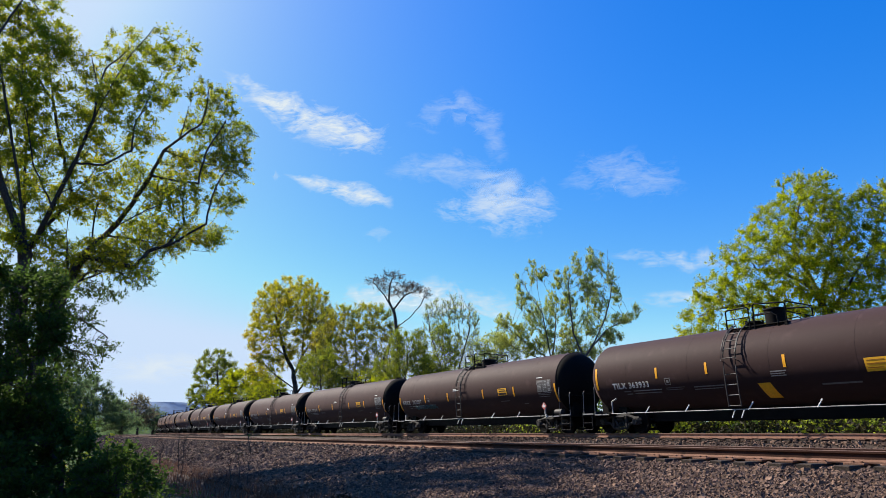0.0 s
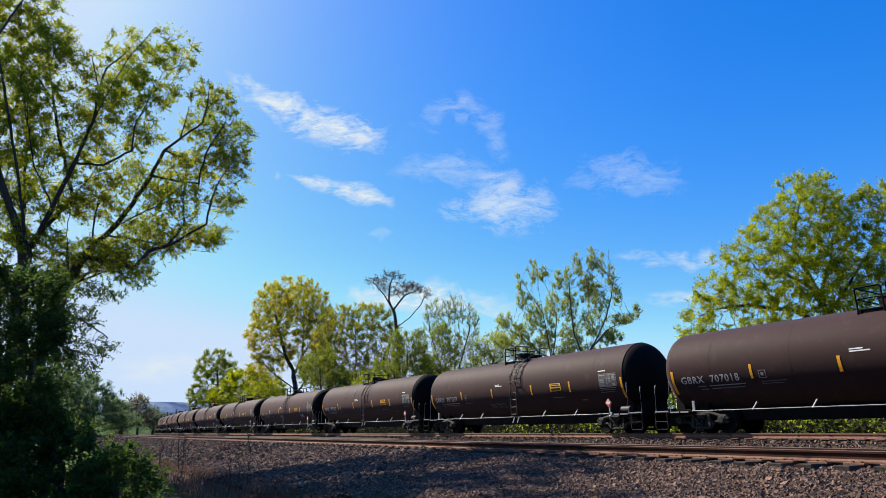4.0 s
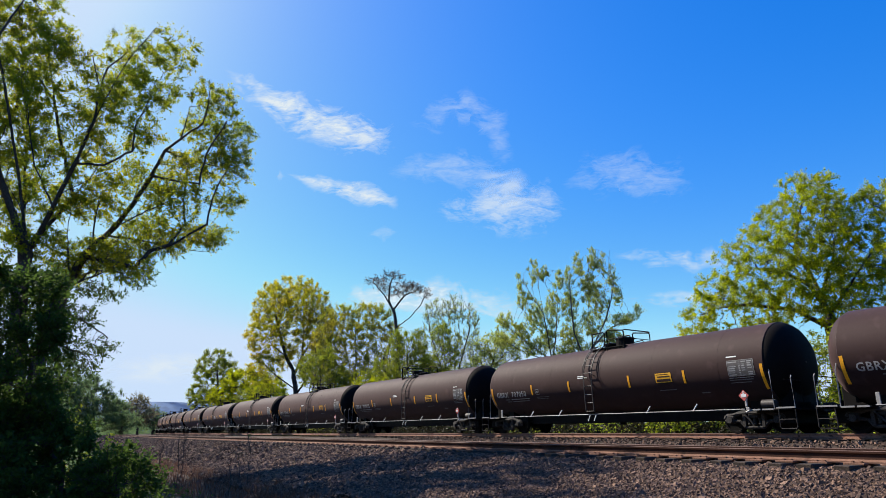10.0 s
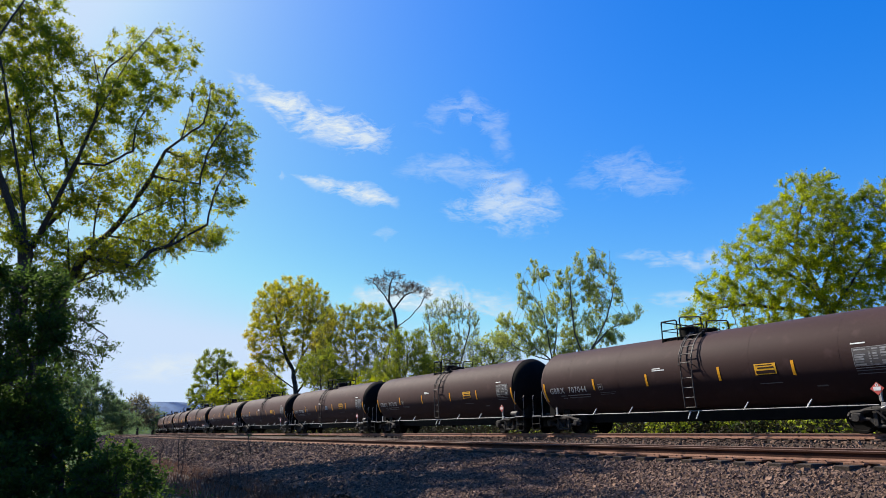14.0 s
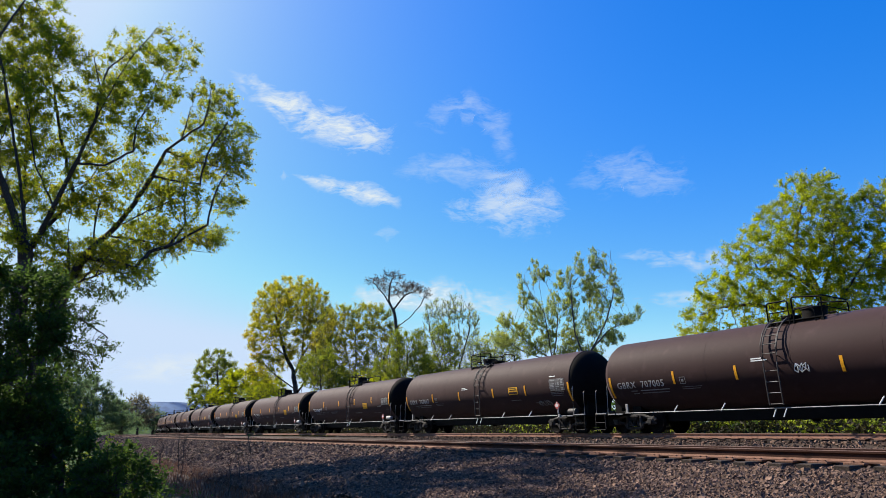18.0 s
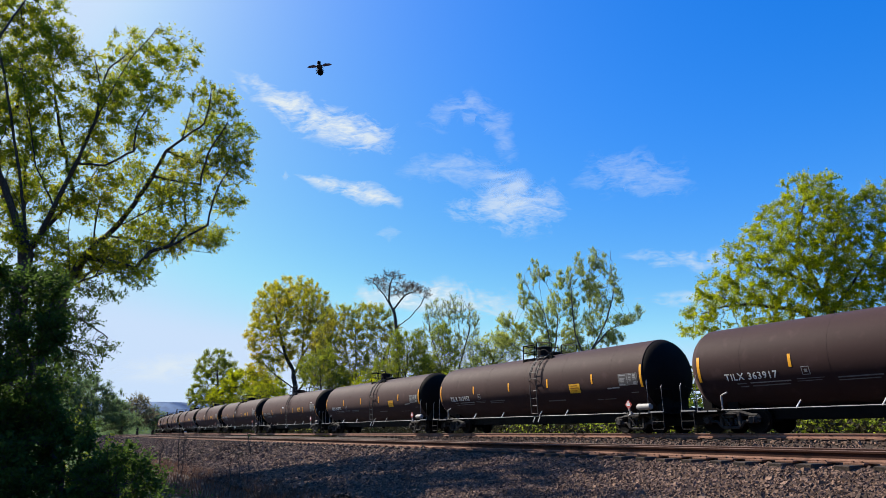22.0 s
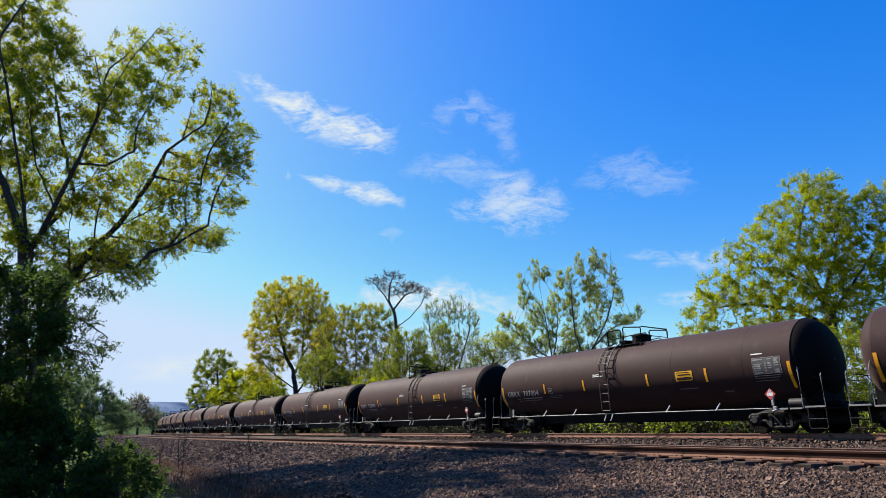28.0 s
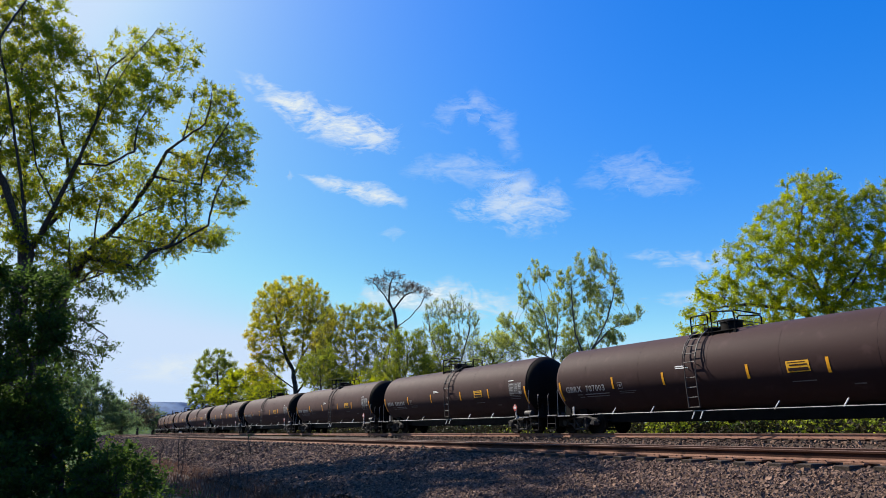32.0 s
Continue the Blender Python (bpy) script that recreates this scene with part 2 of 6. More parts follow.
def ground_z(x, y):
    l = y - bend_shift(x)
    pts = ((-40, -1.45), (3.0, -1.50), (4.2, -1.55), (6.5, -1.30), (9.5, -0.95), (25, -0.95), (27, -0.75), (34, -0.6), (60, -0.5), (72, 1.6), (9000, 1.6))
    z = pts[0][1]
    for (l0, z0), (l1, z1) in zip(pts, pts[1:]):
        if l0 <= l <= l1:
            z = z0 + (z1 - z0) * (l - l0) / (l1 - l0)
    if l < 4 and abs(x) < 60 and abs(y) < 60:
        z += 0.12 * noise.noise(Vector((x * 0.5, y * 0.5, 3))) + 0.05 * noise.noise(Vector((x * 2, y * 2, 7)))
    return z


xs = sorted(set([-4500, -3000, -1800, -1000, -700, -500] + [-420 + 10 * i for i in range(36)] + [-66 + i * 1.0 for i in range(90)] + [30, 60, 120, 300, 900, 2500, 4500]))
ys = sorted(set([-4500, -2500, -1000, -300, -100, -50, -30, -20] + [-14 + 0.7 * i for i in range(40)] + [14, 20, 25, 26, 28, 32, 40, 50, 60, 70, 90, 120, 200, 400, 1000, 2500, 4500]))
gv = [(x, y, ground_z(x, y)) for x in xs for y in ys]
ny = len(ys)
gf = [(i * ny + j, (i + 1) * ny + j, (i + 1) * ny + j + 1, i * ny + j + 1) for i in range(len(xs) - 1) for j in range(ny - 1)]
ground = new("ground", mesh_of("ground", gv, gf, M_SOIL, True))
tagged(ground, "dark leaf-littered soil sloping below the railway bank", "ground", kind="structure")

# ballast bank under both tracks
BANK = ((3.4, -1.62), (4.4, -1.40), (6.5, -1.06), (8.4, -0.80), (9.3, -0.635), (9.7, -0.545), (10.2, -0.505), (10.5, -0.48), (12.1, -0.49), (13.0, -0.50), (14.6, -0.62), (17.6, -0.60), (19.6, -0.42), (20.6, -0.275), (24.0, -0.275), (24.7, -0.33), (26.6, -1.05))


def bank_z(l):
    for (l0, z0), (l1, z1) in zip(BANK, BANK[1:]):
        if l0 <= l <= l1:
            return z0 + (z1 - z0) * (l - l0) / (l1 - l0)
    return -2.0


fine = [-60 + 4 * i for i in range(10)] + [-20 + 0.5 * i for i in range(160)] + [60 + 5 * i for i in range(66)]
prof = []
for (l0, z0), (l1, z1) in zip(BANK, BANK[1:]):
    n = max(1, int((l1 - l0) / 0.25))
    prof += [(l0 + (l1 - l0) * i / n, z0 + (z1 - z0) * i / n) for i in range(n)]
prof.append(BANK[-1])
bv, bf = sweep(prof, fine)
bv = [v + Vector((0, 0, 0.05 * noise.noise(v * 1.7) + 0.03 * noise.noise(v * 5.0) - 0.03)) for v in bv]
bank = new("ballast_bank", mesh_of("ballast_bank", bv, bf, M_BED, True))
tagged(bank, "long bank of crushed grey-brown stone ballast carrying two tracks", "ballast", kind="structure")


def stones(name, count, a_range, l_range, size, seed, label):
    """Loose crushed stones strewn over the bank, in one mesh."""
    rng = np.random.default_rng(seed)
    base = np.array([(-1, -1, -1), (1, -1, -1), (1, 1, -1), (-1, 1, -1), (-1, -1, 1), (1, -1, 1), (1, 1, 1), (-1, 1, 1)], float)
    quads = np.array([(0, 3, 2, 1), (4, 5, 6, 7), (0, 1, 5, 4), (1, 2, 6, 5), (2, 3, 7, 6), (3, 0, 4, 7)])
    a = rng.uniform(*a_range, count)
    l = rng.uniform(*l_range, count)
    ls = np.array([p[0] for p in BANK])
    zs = np.array([p[1] for p in BANK])
    z = np.interp(l, ls, zs)
    c = np.array([line_point(p, q, r) for p, q, r in zip(a, l, z)])
    s = size * rng.lognormal(0, 0.32, (count, 1))
    v = base[None] * rng.uniform(0.55, 1.0, (count, 8, 3)) * (s[:, None] * rng.uniform(0.6, 1.15, (count, 1, 3))) * 0.5
    q = rng.normal(size=(count, 4))
    q /= np.linalg.norm(q, axis=1, keepdims=True)
    w, x, y, zq = q.T
    rot = np.stack([1 - 2 * (y * y + zq * zq), 2 * (x * y - w * zq), 2 * (x * zq + w * y), 2 * (x * y + w * zq), 1 - 2 * (x * x + zq * zq), 2 * (y * zq - w * x), 2 * (x * zq - w * y), 2 * (y * zq + w * x), 1 - 2 * (x * x + y * y)], 1).reshape(-1, 3, 3)
    v = np.einsum("nij,nkj->nki", rot, v) + c[:, None, :] + np.array([0, 0, 0.018])
    f = (quads[None] + (np.arange(count) * 8)[:, None, None]).reshape(-1, 4)
    ob = new(name, bulk_mesh(name, v.reshape(-1, 3), f, M_STONE))
    return tagged(ob, label, "gravel", kind="stuff")


stones("ballast_stones", 66000, (1.5, 13), (5.6, 10.4), 0.039, 1, "small loose crushed grey and brown stones on the bank's slope")
stones("ballast_stones", 40000, (13, 28), (4.8, 10.4), 0.058, 7, "loose crushed grey and brown stones on the bank's slope")
stones("ballast_stones", 22000, (28, 82), (4.1, 10.45), 0.076, 2, "loose crushed stones on the bank further down the line")
stones("ballast_stones", 9000, (82, 170), (4.6, 21.0), 0.17, 6, "loose crushed stones far down the line")
stones("ballast_stones", 20000, (-9, 38), (12.1, 21.2), 0.062, 3, "loose crushed stones between the two tracks")
stones("ballast_stones", 8000, (-9, 36), (10.6, 12.0), 0.065, 4, "loose crushed stones between the rails and ties")


# ---- tracks ----
RAIL_SECTION = ((-0.07, -0.172), (0.07, -0.172), (0.07, -0.152), (0.016, -0.122), (0.009, -0.05), (0.034, -0.036), (0.036, -0.008), (0.028, 0.0), (-0.028, 0.0), (-0.036, -0.008), (-0.034, -0.036), (-0.009, -0.05), (-0.016, -0.122), (-0.07, -0.152))


def track(line, z, label, near, web):
    base = tagged(new("railway_track"), label, "railway track", "tracks", "structure")
    for side in (-0.7525, 0.7525):
        vs, fs = sweep([(line + side + y, z + h) for y, h in RAIL_SECTION], STATIONS, True)
        n = len(RAIL_SECTION)
        idx = [1 if (i % n) in (6, 7, 8) else 2 if (i % n) in (1, 2, 12, 13) else 0 for i in range(len(fs))]
        part("rail", mesh_of("rail", vs, fs, [web, M_HEAD, M_FLANGE_LIT], False, idx), base, label="rusty steel rail with a dull worn head")
    bm = bmesh.new()
    box(bm, -0.115, -1.3, -0.37, 0.115, 1.3, -0.19, 0.012)
    tie = done(bm, "tie", M_TIE)
    bm = bmesh.new()
    box(bm, -0.15, -0.19, -0.20, 0.15, 0.19, -0.166, 0.006)
    for sx in (-0.06, 0.06):
        for sy in (-0.085, 0.085):
            box(bm, sx - 0.012, sy - 0.02, -0.17, sx + 0.012, sy + 0.02, -0.145)
    plate = done(bm, "tie_plate", M_FLANGE_LIT)
    rng = random.Random(5)
    for i in range(near):
        a = -8 + 0.53 * i
        p = line_point(a, line, z)
        t = part("tie", tie, base, pose(p.x, p.y + rng.uniform(-0.06, 0.06), p.z + rng.uniform(-0.012, 0.004), 0, 0, line_turn(a) + rng.uniform(-1.2, 1.2)))
        if i < 150:
            for side in (-0.7525, 0.7525):
                p = line_point(a, line + side, z)
                part("tie_plate", plate, base, pose(p.x, p.y, p.z, 0, 0, line_turn(a)))
    return base


# near webs take the rust with shade in it, the train's the sunlit one
track(NEAR_LINE, NEAR_RAIL_Z, "empty railway track of rusty rails on weathered wooden ties", 220, M_RAIL_SHADED)
track(TRAIN_LINE, 0.0, "railway track that carries the tank train", 110, M_RUST_LIT)
# ---- tank cars ----
TANK_R, AXIS_Z, HALF, BAND_X, TRUCK_X = 1.48, 2.355, 7.88, 7.78, 7.0


def on_tank(x, z, side=-1, lift=0.006):
    """A point of the tank's flank at that height; side -1 faces the camera's side."""
    h = max(-0.999, min(0.999, (z - AXIS_Z) / TANK_R))
    q = math.asin(h)
    return (x, side * (TANK_R + lift) * math.cos(q), AXIS_Z + (TANK_R + lift) * math.sin(q))


def patch(bm, x0, x1, z0, z1, skew=0.0, lift=0.006, nx=1, nz=4):
    """A thin plate that follows the tank's curve."""
    rows = []
    for j in range(nz + 1):
        z = z0 + (z1 - z0) * j / nz
        rows.append([bm.verts.new(on_tank(x0 + (x1 - x0) * i / nx + skew * j / nz, z, -1, lift)) for i in range(nx + 1)])
    for r0, r1 in zip(rows, rows[1:]):
        for i in range(nx):
            bm.faces.new((r0[i], r0[i + 1], r1[i + 1], r1[i]))


def letters(text, height, x, z, mat, name="lettering"):
    """Stencilled characters laid on the tank's curve, from x on, standing at z."""
    cu = bpy.data.curves.new(name, "FONT")
    cu.body, cu.size, cu.space_character = text, height / 0.7, 1.12
    cu.resolution_u = 2
    cu.offset = 0.006
    tmp = new("tmp", cu)
    dg = bpy.context.evaluated_depsgraph_get()
    me = bpy.data.meshes.new_from_object(tmp.evaluated_get(dg))
    bpy.data.objects.remove(tmp)
    bpy.data.curves.remove(cu)
    bm = bmesh.new()
    bm.from_mesh(me)
    bmesh.ops.triangulate(bm, faces=bm.faces)
    bmesh.ops.subdivide_edges(bm, edges=bm.edges, cuts=2, use_grid_fill=True)
    bm.to_mesh(me)
    bm.free()
    for v in me.vertices:
        v.co = on_tank(x + v.co.x, z + v.co.y, -1, 0.008)
    me.polygons.foreach_set("use_smooth", [False] * len(me.polygons))
    me.materials.clear()
    me.materials.append(mat)
    me.update()
    return me


def truck_meshes():
    out = {}
    for s in (-1, 1):
        bm = bmesh.new()
        y0, y1 = (0.93, 1.08) if s > 0 else (-1.08, -0.93)
        # arched top chord, sloping ends, bottom tie and columns of the casting
        top = [(-1.12, 0.50), (-1.06, 0.60), (-0.78, 0.62), (-0.42, 0.72), (0.42, 0.72), (0.78, 0.62), (1.06, 0.60), (1.12, 0.50)]
        low = [(-1.12, 0.42), (-0.74, 0.42), (-0.52, 0.40), (-0.34, 0.20), (0.34, 0.20), (0.52, 0.40), (0.74, 0.42), (1.12, 0.42)]
        for (xa, za), (xb, zb) in list(zip(top, top[1:])):
            rod(bm, [(xa, (y0 + y1) / 2, za), (xb, (y0 + y1) / 2, zb)], 0.075, 6)
        for (xa, za), (xb, zb) in list(zip(low, low[1:])):
            rod(bm, [(xa, (y0 + y1) / 2, za), (xb, (y0 + y1) / 2, zb)], 0.06, 6)
        for x in (-0.36, 0.36):
            box(bm, x - 0.06, y0, 0.2, x + 0.06, y1, 0.72, 0.015)
        for x in (-0.89, 0.89):
            box(bm, x - 0.16, y0 - 0.02, 0.34, x + 0.16, y1 + 0.02, 0.6, 0.04)
            lathe(bm, [(-0.09, 0.115), (0.09, 0.115)], 10, "y", (x, (y0 + y1) / 2 + s * 0.07, 0.457))
        out["side_frame", s] = done(bm, "side_frame", M_TRUCK)
        bm = bmesh.new()
        for x in (-0.2, 0, 0.2):
            lathe(bm, [(0.28 + 0.03 * k, 0.075 if k % 2 else 0.055) for k in range(9)], 8, "z", (x, s * 1.0, 0))
        out["springs", s] = done(bm, "spring_nest", M_TRUCK)
    bm = bmesh.new()
    box(bm, -0.19, -1.1, 0.52, 0.19, 1.1, 0.72, 0.03)
    lathe(bm, [(0.70, 0.24), (0.80, 0.24)], 12, "z")
    out["bolster"] = done(bm, "bolster", M_TRUCK)
    bm = bmesh.new()
    for s in (-1, 1):
        lathe(bm, [(s * 0.66, 0.12), (s * 0.665, 0.44), (s * 0.69, 0.485), (s * 0.715, 0.457), (s * 0.80, 0.45), (s * 0.80, 0.39), (s * 0.765, 0.37), (s * 0.76, 0.15), (s * 0.82, 0.13), (s * 0.82, 0.08)], 24, "y", (0, 0, 0))
    lathe(bm, [(-0.95, 0.08), (0.95, 0.08)], 8, "y", (0, 0, 0))
    out["wheelset"] = done(bm, "wheelset", M_BLACK, True)
    bm = bmesh.new()
    rod(bm, [(-0.62, -1.14, 0.66), (-0.30, -1.16, 0.68), (0.36, -1.14, 0.67)], 0.035, 6)
    rod(bm, [(-0.3, -1.16, 0.68), (-0.05, -1.15, 0.42), (0.05, -1.14, 0.26)], 0.03, 6)
    out["brake_beam"] = done(bm, "brake_lever", M_TRUCK)
    return out


TRUCK = truck_meshes()


def tank_car(kind):
    """kind A and B: the same make with its top fittings facing either way; kinds T and U: the taller-hatched make."""
    if kind == "T":
        lad, rails, hatch_x, hatch_r, hatch_h = 1.12, (-0.5, 1.75), 0.2, 0.36, 0.5
        stripes, ticks = (-4.28, -1.05, 2.0, 5.0), (-4.2, -1.65, 1.4, 3.25)
        band, panel_x = (1.82, 2.72), 3.5
    elif kind == "U":
        lad, rails, hatch_x, hatch_r, hatch_h = -1.12, (-1.55, 0.75), -0.12, 0.36, 0.5
        stripes, ticks = (-4.5, -2.2, 0.8, 4.4), (-5.1, -3.2, -0.6, 1.75, 4.4)
        band, panel_x = (1.82, 2.72), 3.25
    else:
        flip = 1 if kind == "A" else -1
        mid = 0.25 if kind == "A" else -0.05
        lad = mid + flip * 0.33
        rails = tuple(sorted((mid - flip * 1.25, mid + flip * 0.65)))
        hatch_x, hatch_r, hatch_h = mid - flip * 0.55, 0.40, 0.30
        stripes = (-4.48, -1.5 if kind == "A" else -1.8, 1.84, 4.6)
        ticks = (-4.5, -2.45, 2.75, 4.95)
        band = (1.45, 2.29)
    car = tagged(new("tank_car"), "long dark brown-black cylindrical tank car rolling along the track", "tank car", "cars of the train")
    # shell with domed heads
    bm = bmesh.new()
    profile = [(-HALF, TANK_R - 0.03), (-HALF + 0.02, TANK_R)] + [(x, TANK_R) for x in (-6.1, -3.0, 0, 3.0, 6.1)] + [(HALF - 0.02, TANK_R), (HALF, TANK_R - 0.03)]
    lathe(bm, profile, 64, "x", (0, 0, AXIS_Z))
    shell = part("shell", done(bm, "shell", M_TANK, True), car)
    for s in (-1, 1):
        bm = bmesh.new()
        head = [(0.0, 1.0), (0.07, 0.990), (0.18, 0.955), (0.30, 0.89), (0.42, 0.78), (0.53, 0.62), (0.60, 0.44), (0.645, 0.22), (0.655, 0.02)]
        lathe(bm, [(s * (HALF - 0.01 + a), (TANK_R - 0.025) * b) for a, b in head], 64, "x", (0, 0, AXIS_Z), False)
        # only the right head gets the paint with shade in it
        part("tank_head", done(bm, "tank_head", M_HEAD_SHADED if s > 0 else M_TANK, True), car, label="domed tank head, its shade put into near-black paint" if s > 0 else "")
    for x in (-6.1, -3.05, 0.25, 3.05, 6.1):
        bm = bmesh.new()
        lathe(bm, [(x - 0.02, TANK_R - 0.01), (x - 0.018, TANK_R + 0.003), (x + 0.018, TANK_R + 0.003), (x + 0.02, TANK_R - 0.01)], 64, "x", (0, 0, AXIS_Z), False)
        part("weld_seam", done(bm, "weld_seam", M_TANK, True), car)
    # draft sills, bolster saddles and couplers at both ends
    for s in (-1, 1):
        bm = bmesh.new()
        xa, xb = sorted((s * 5.4, s * 8.62))
        box(bm, xa, -0.28, 0.62, xb, 0.28, 1.02, 0.02)
        part("draft_sill", done(bm, "draft_sill", M_BLACK), car)
        bm = bmesh.new()
        arc = [(math.cos(q) * 1.49, AXIS_Z + math.sin(q) * 1.49) for q in (radians(-122 + 5.34 * k) for k in range(13))]
        ring = arc + [(arc[-1][0], 0.80), (arc[0][0], 0.80)]
        f0 = [bm.verts.new((s * TRUCK_X - 0.22, y, z)) for y, z in ring]
        f1 = [bm.verts.new((s * TRUCK_X + 0.22, y, z)) for y, z in ring]
        bm.faces.new(f0)
        bm.faces.new(f1[::-1])
        for k in range(len(ring)):
            q = (k + 1) % len(ring)
            bm.faces.new((f0[k], f0[q], f1[q], f1[k]))
        part("saddle", done(bm, "saddle", M_BLACK), car)
        bm = bmesh.new()
        xa, xb = sorted((s * 8.6, s * 9.03))
        box(bm, xa, -0.09, 0.76, xb, 0.09, 0.92, 0.02)
        xa, xb = sorted((s * 8.92, s * 9.1))
        box(bm, xa, -0.17, 0.68, xb, 0.12, 0.98, 0.04)
        part("coupler", done(bm, "coupler", M_TRUCK), car)
        # end platform with its grey edge, steps and posts
        bm = bmesh.new()
        xa, xb = sorted((s * 7.15, s * 8.8))
        box(bm, xa, -1.45, 0.74, xb, 1.45, 0.79, 0.008)
        part("end_platform", done(bm, "end_platform", M_BLACK), car)
        bm = bmesh.new()
        for x0, x1, h in ((7.2, 7.55, 0.0), (7.62, 8.02, 0.0), (8.12, 8.75, 0.04)):
            xa, xb = sorted((s * x0, s * x1))
            box(bm, xa, -1.475, 0.75 + h, xb, -1.452, 0.80 + h)
        part("platform_edge", done(bm, "platform_edge", M_GREY), car, label="worn light-grey platform edge")
        for side in (-1, 1):
            bm = bmesh.new()
            x = s * 8.76
            rod(bm, [(s * 8.2, side * 1.47, 0.76), (s * 8.18, side * 1.47, 0.20), (s * 8.22, side * 1.47, 0.15), (s * 8.72, side * 1.47, 0.15), (x, side * 1.47, 0.20), (x, side * 1.47, 0.76)], 0.018)
            rod(bm, [(s * 8.2, side * 1.47, 0.44), (x, side * 1.47, 0.44)], 0.016)
            part("sill_step", done(bm, "sill_step", M_TRUCK), car)
            bm = bmesh.new()
            x = s * 8.04
            rod(bm, [(x, side * 1.43, 0.78), (x - s * 0.02, side * 1.43, 1.9), (x - s * 0.05, side * 1.38, 2.08), (x - s * 0.10, side * 1.30, 2.1)], 0.018)
            part("grab_post", done(bm, "grab_post", M_GREY), car)
            bm = bmesh.new()
            x = s * 8.74
            rod(bm, [(x, side * 1.42, 0.78), (x - s * 0.02, side * 1.42, 1.76), (x - s * 0.03, side * 1.36, 1.83)], 0.018)
            part("end_handrail", done(bm, "end_handrail", M_GREY), car)
        for side in (-1, 1):
            bm = bmesh.new()
            rod(bm, [(s * 8.48, side * 1.40, 1.72), (s * 8.48, side * 0.45, 1.72), (s * 8.48, side * 0.45, 0.8)], 0.018)
            part("cross_rail", done(bm, "cross_rail", M_BLACK), car)
        # plain black boxes added to fill the dark mass below the head
        bm = bmesh.new()
        xa, xb = sorted((s * 7.75, s * 8.45))
        box(bm, xa, -1.05, 0.30, xb, 1.05, 0.73, 0.03)
        xa, xb = sorted((s * 7.85, s * 8.3))
        box(bm, xa, -0.75, 0.73, xb, 0.75, 1.45, 0.05)
        part("dark_end_fill", done(bm, "dark_end_fill", M_BLACK), car)
        # running gear
        truck = part("truck", None, car, pose(s * TRUCK_X, 0, 0))
        for side in (-1, 1):
            part("side_frame", TRUCK["side_frame", side], truck)
            part("spring_nest", TRUCK["springs", side], truck)
        part("bolster", TRUCK["bolster"], truck)
        part("brake_lever", TRUCK["brake_beam"], truck, None if s > 0 else pose(0, 0, 0))
        for x in (-0.89, 0.89):
            part("wheelset", TRUCK["wheelset"], truck, pose(x, 0, 0.457))
        # end bands on the flank
        bm = bmesh.new()
        patch(bm, s * BAND_X - 0.055, s * BAND_X + 0.055, *band, 0, 0.008, 1, 8)
        part("end_band", done(bm, "end_band", M_YELLOW), car, label="yellow reflective band")
    # long side rods with their slanted brackets
    for side in (-1, 1):
        bm = bmesh.new()
        rod(bm, [(-7.0, side * 1.5, 0.80), (7.0, side * 1.5, 0.80)], 0.017)
        part("side_rod", done(bm, "side_rod", M_GREY), car, label="light-grey safety rod")
        # black strip added to make the dark band under the tank
        bm = bmesh.new()
        box(bm, -5.6, side * 0.5 - 0.05, 0.46, 5.6, side * 0.5 + 0.05, 0.88, 0.01)
        part("underside_fill", done(bm, "underside_fill", M_BLACK), car)
        for x in ticks:
            bm = bmesh.new()
            rod(bm, [(x - 0.07, side * 1.5, 0.78), (x + 0.07, side * 1.40, 1.04)], 0.024)
            part("rod_bracket", done(bm, "rod_bracket", M_WHITE), car)
    # end marker posts
    bm = bmesh.new()
    if kind in "TU":
        rod(bm, [(-6.95, -1.48, 0.80), (-6.95, -1.48, 1.30), (-6.75, -1.42, 1.40)], 0.035)
    else:
        box(bm, -6.98, -1.50, 0.80, -6.86, -1.46, 1.16, 0.01)
    part("marker_post", done(bm, "marker_post", M_GREY), car)
    bm = bmesh.new()
    box(bm, 7.06, -1.53, 0.76, 7.2, -1.46, 0.86, 0.015)
    box(bm, 7.04, -1.53, 0.88, 7.13, -1.47, 1.06, 0.015)
    rod(bm, [(7.1, -1.5, 1.04), (7.13, -1.5, 1.2)], 0.03)
    rod(bm, [(7.05, -1.5, 0.70), (7.2, -1.5, 0.76)], 0.04)
    part("brake_handle", done(bm, "brake_handle", M_GREY), car)
    bm = bmesh.new()
    if kind in "TU":
        lathe(bm, [(7.52, 0.05), (7.55, 0.09), (7.62, 0.125), (8.22, 0.125), (8.27, 0.08)], 16, "x", (-0.12, -1.38, 1.03))
    else:
        lathe(bm, [(7.45, 0.10), (7.48, 0.15), (7.95, 0.15), (7.98, 0.10)], 12, "x", (0, -1.15, 0.96))
    part("air_reservoir", done(bm, "air_reservoir", M_GREY if kind in "TU" else M_STEEL, True), car)
    px, pz = (7.08, 1.14) if kind in "TU" else (7.04, 1.26)
    bm = bmesh.new()
    v = [bm.verts.new((px + dx, -1.53 + dy, pz + dz)) for dy in (0, 0.012) for dx, dz in ((-0.19, 0), (0, -0.19), (0.19, 0), (0, 0.19))]
    for f in ((0, 1, 2, 3), (7, 6, 5, 4), (0, 4, 5, 1), (1, 5, 6, 2), (2, 6, 7, 3), (3, 7, 4, 0)):
        bm.faces.new([v[i] for i in f])
    dia = part("hazard_placard", done(bm, "hazard_placard", M_RED), car, label="red and white diamond placard")
    bm = bmesh.new()
    box(bm, px - 0.1, -1.536, pz - 0.06, px + 0.1, -1.531, pz + 0.05)
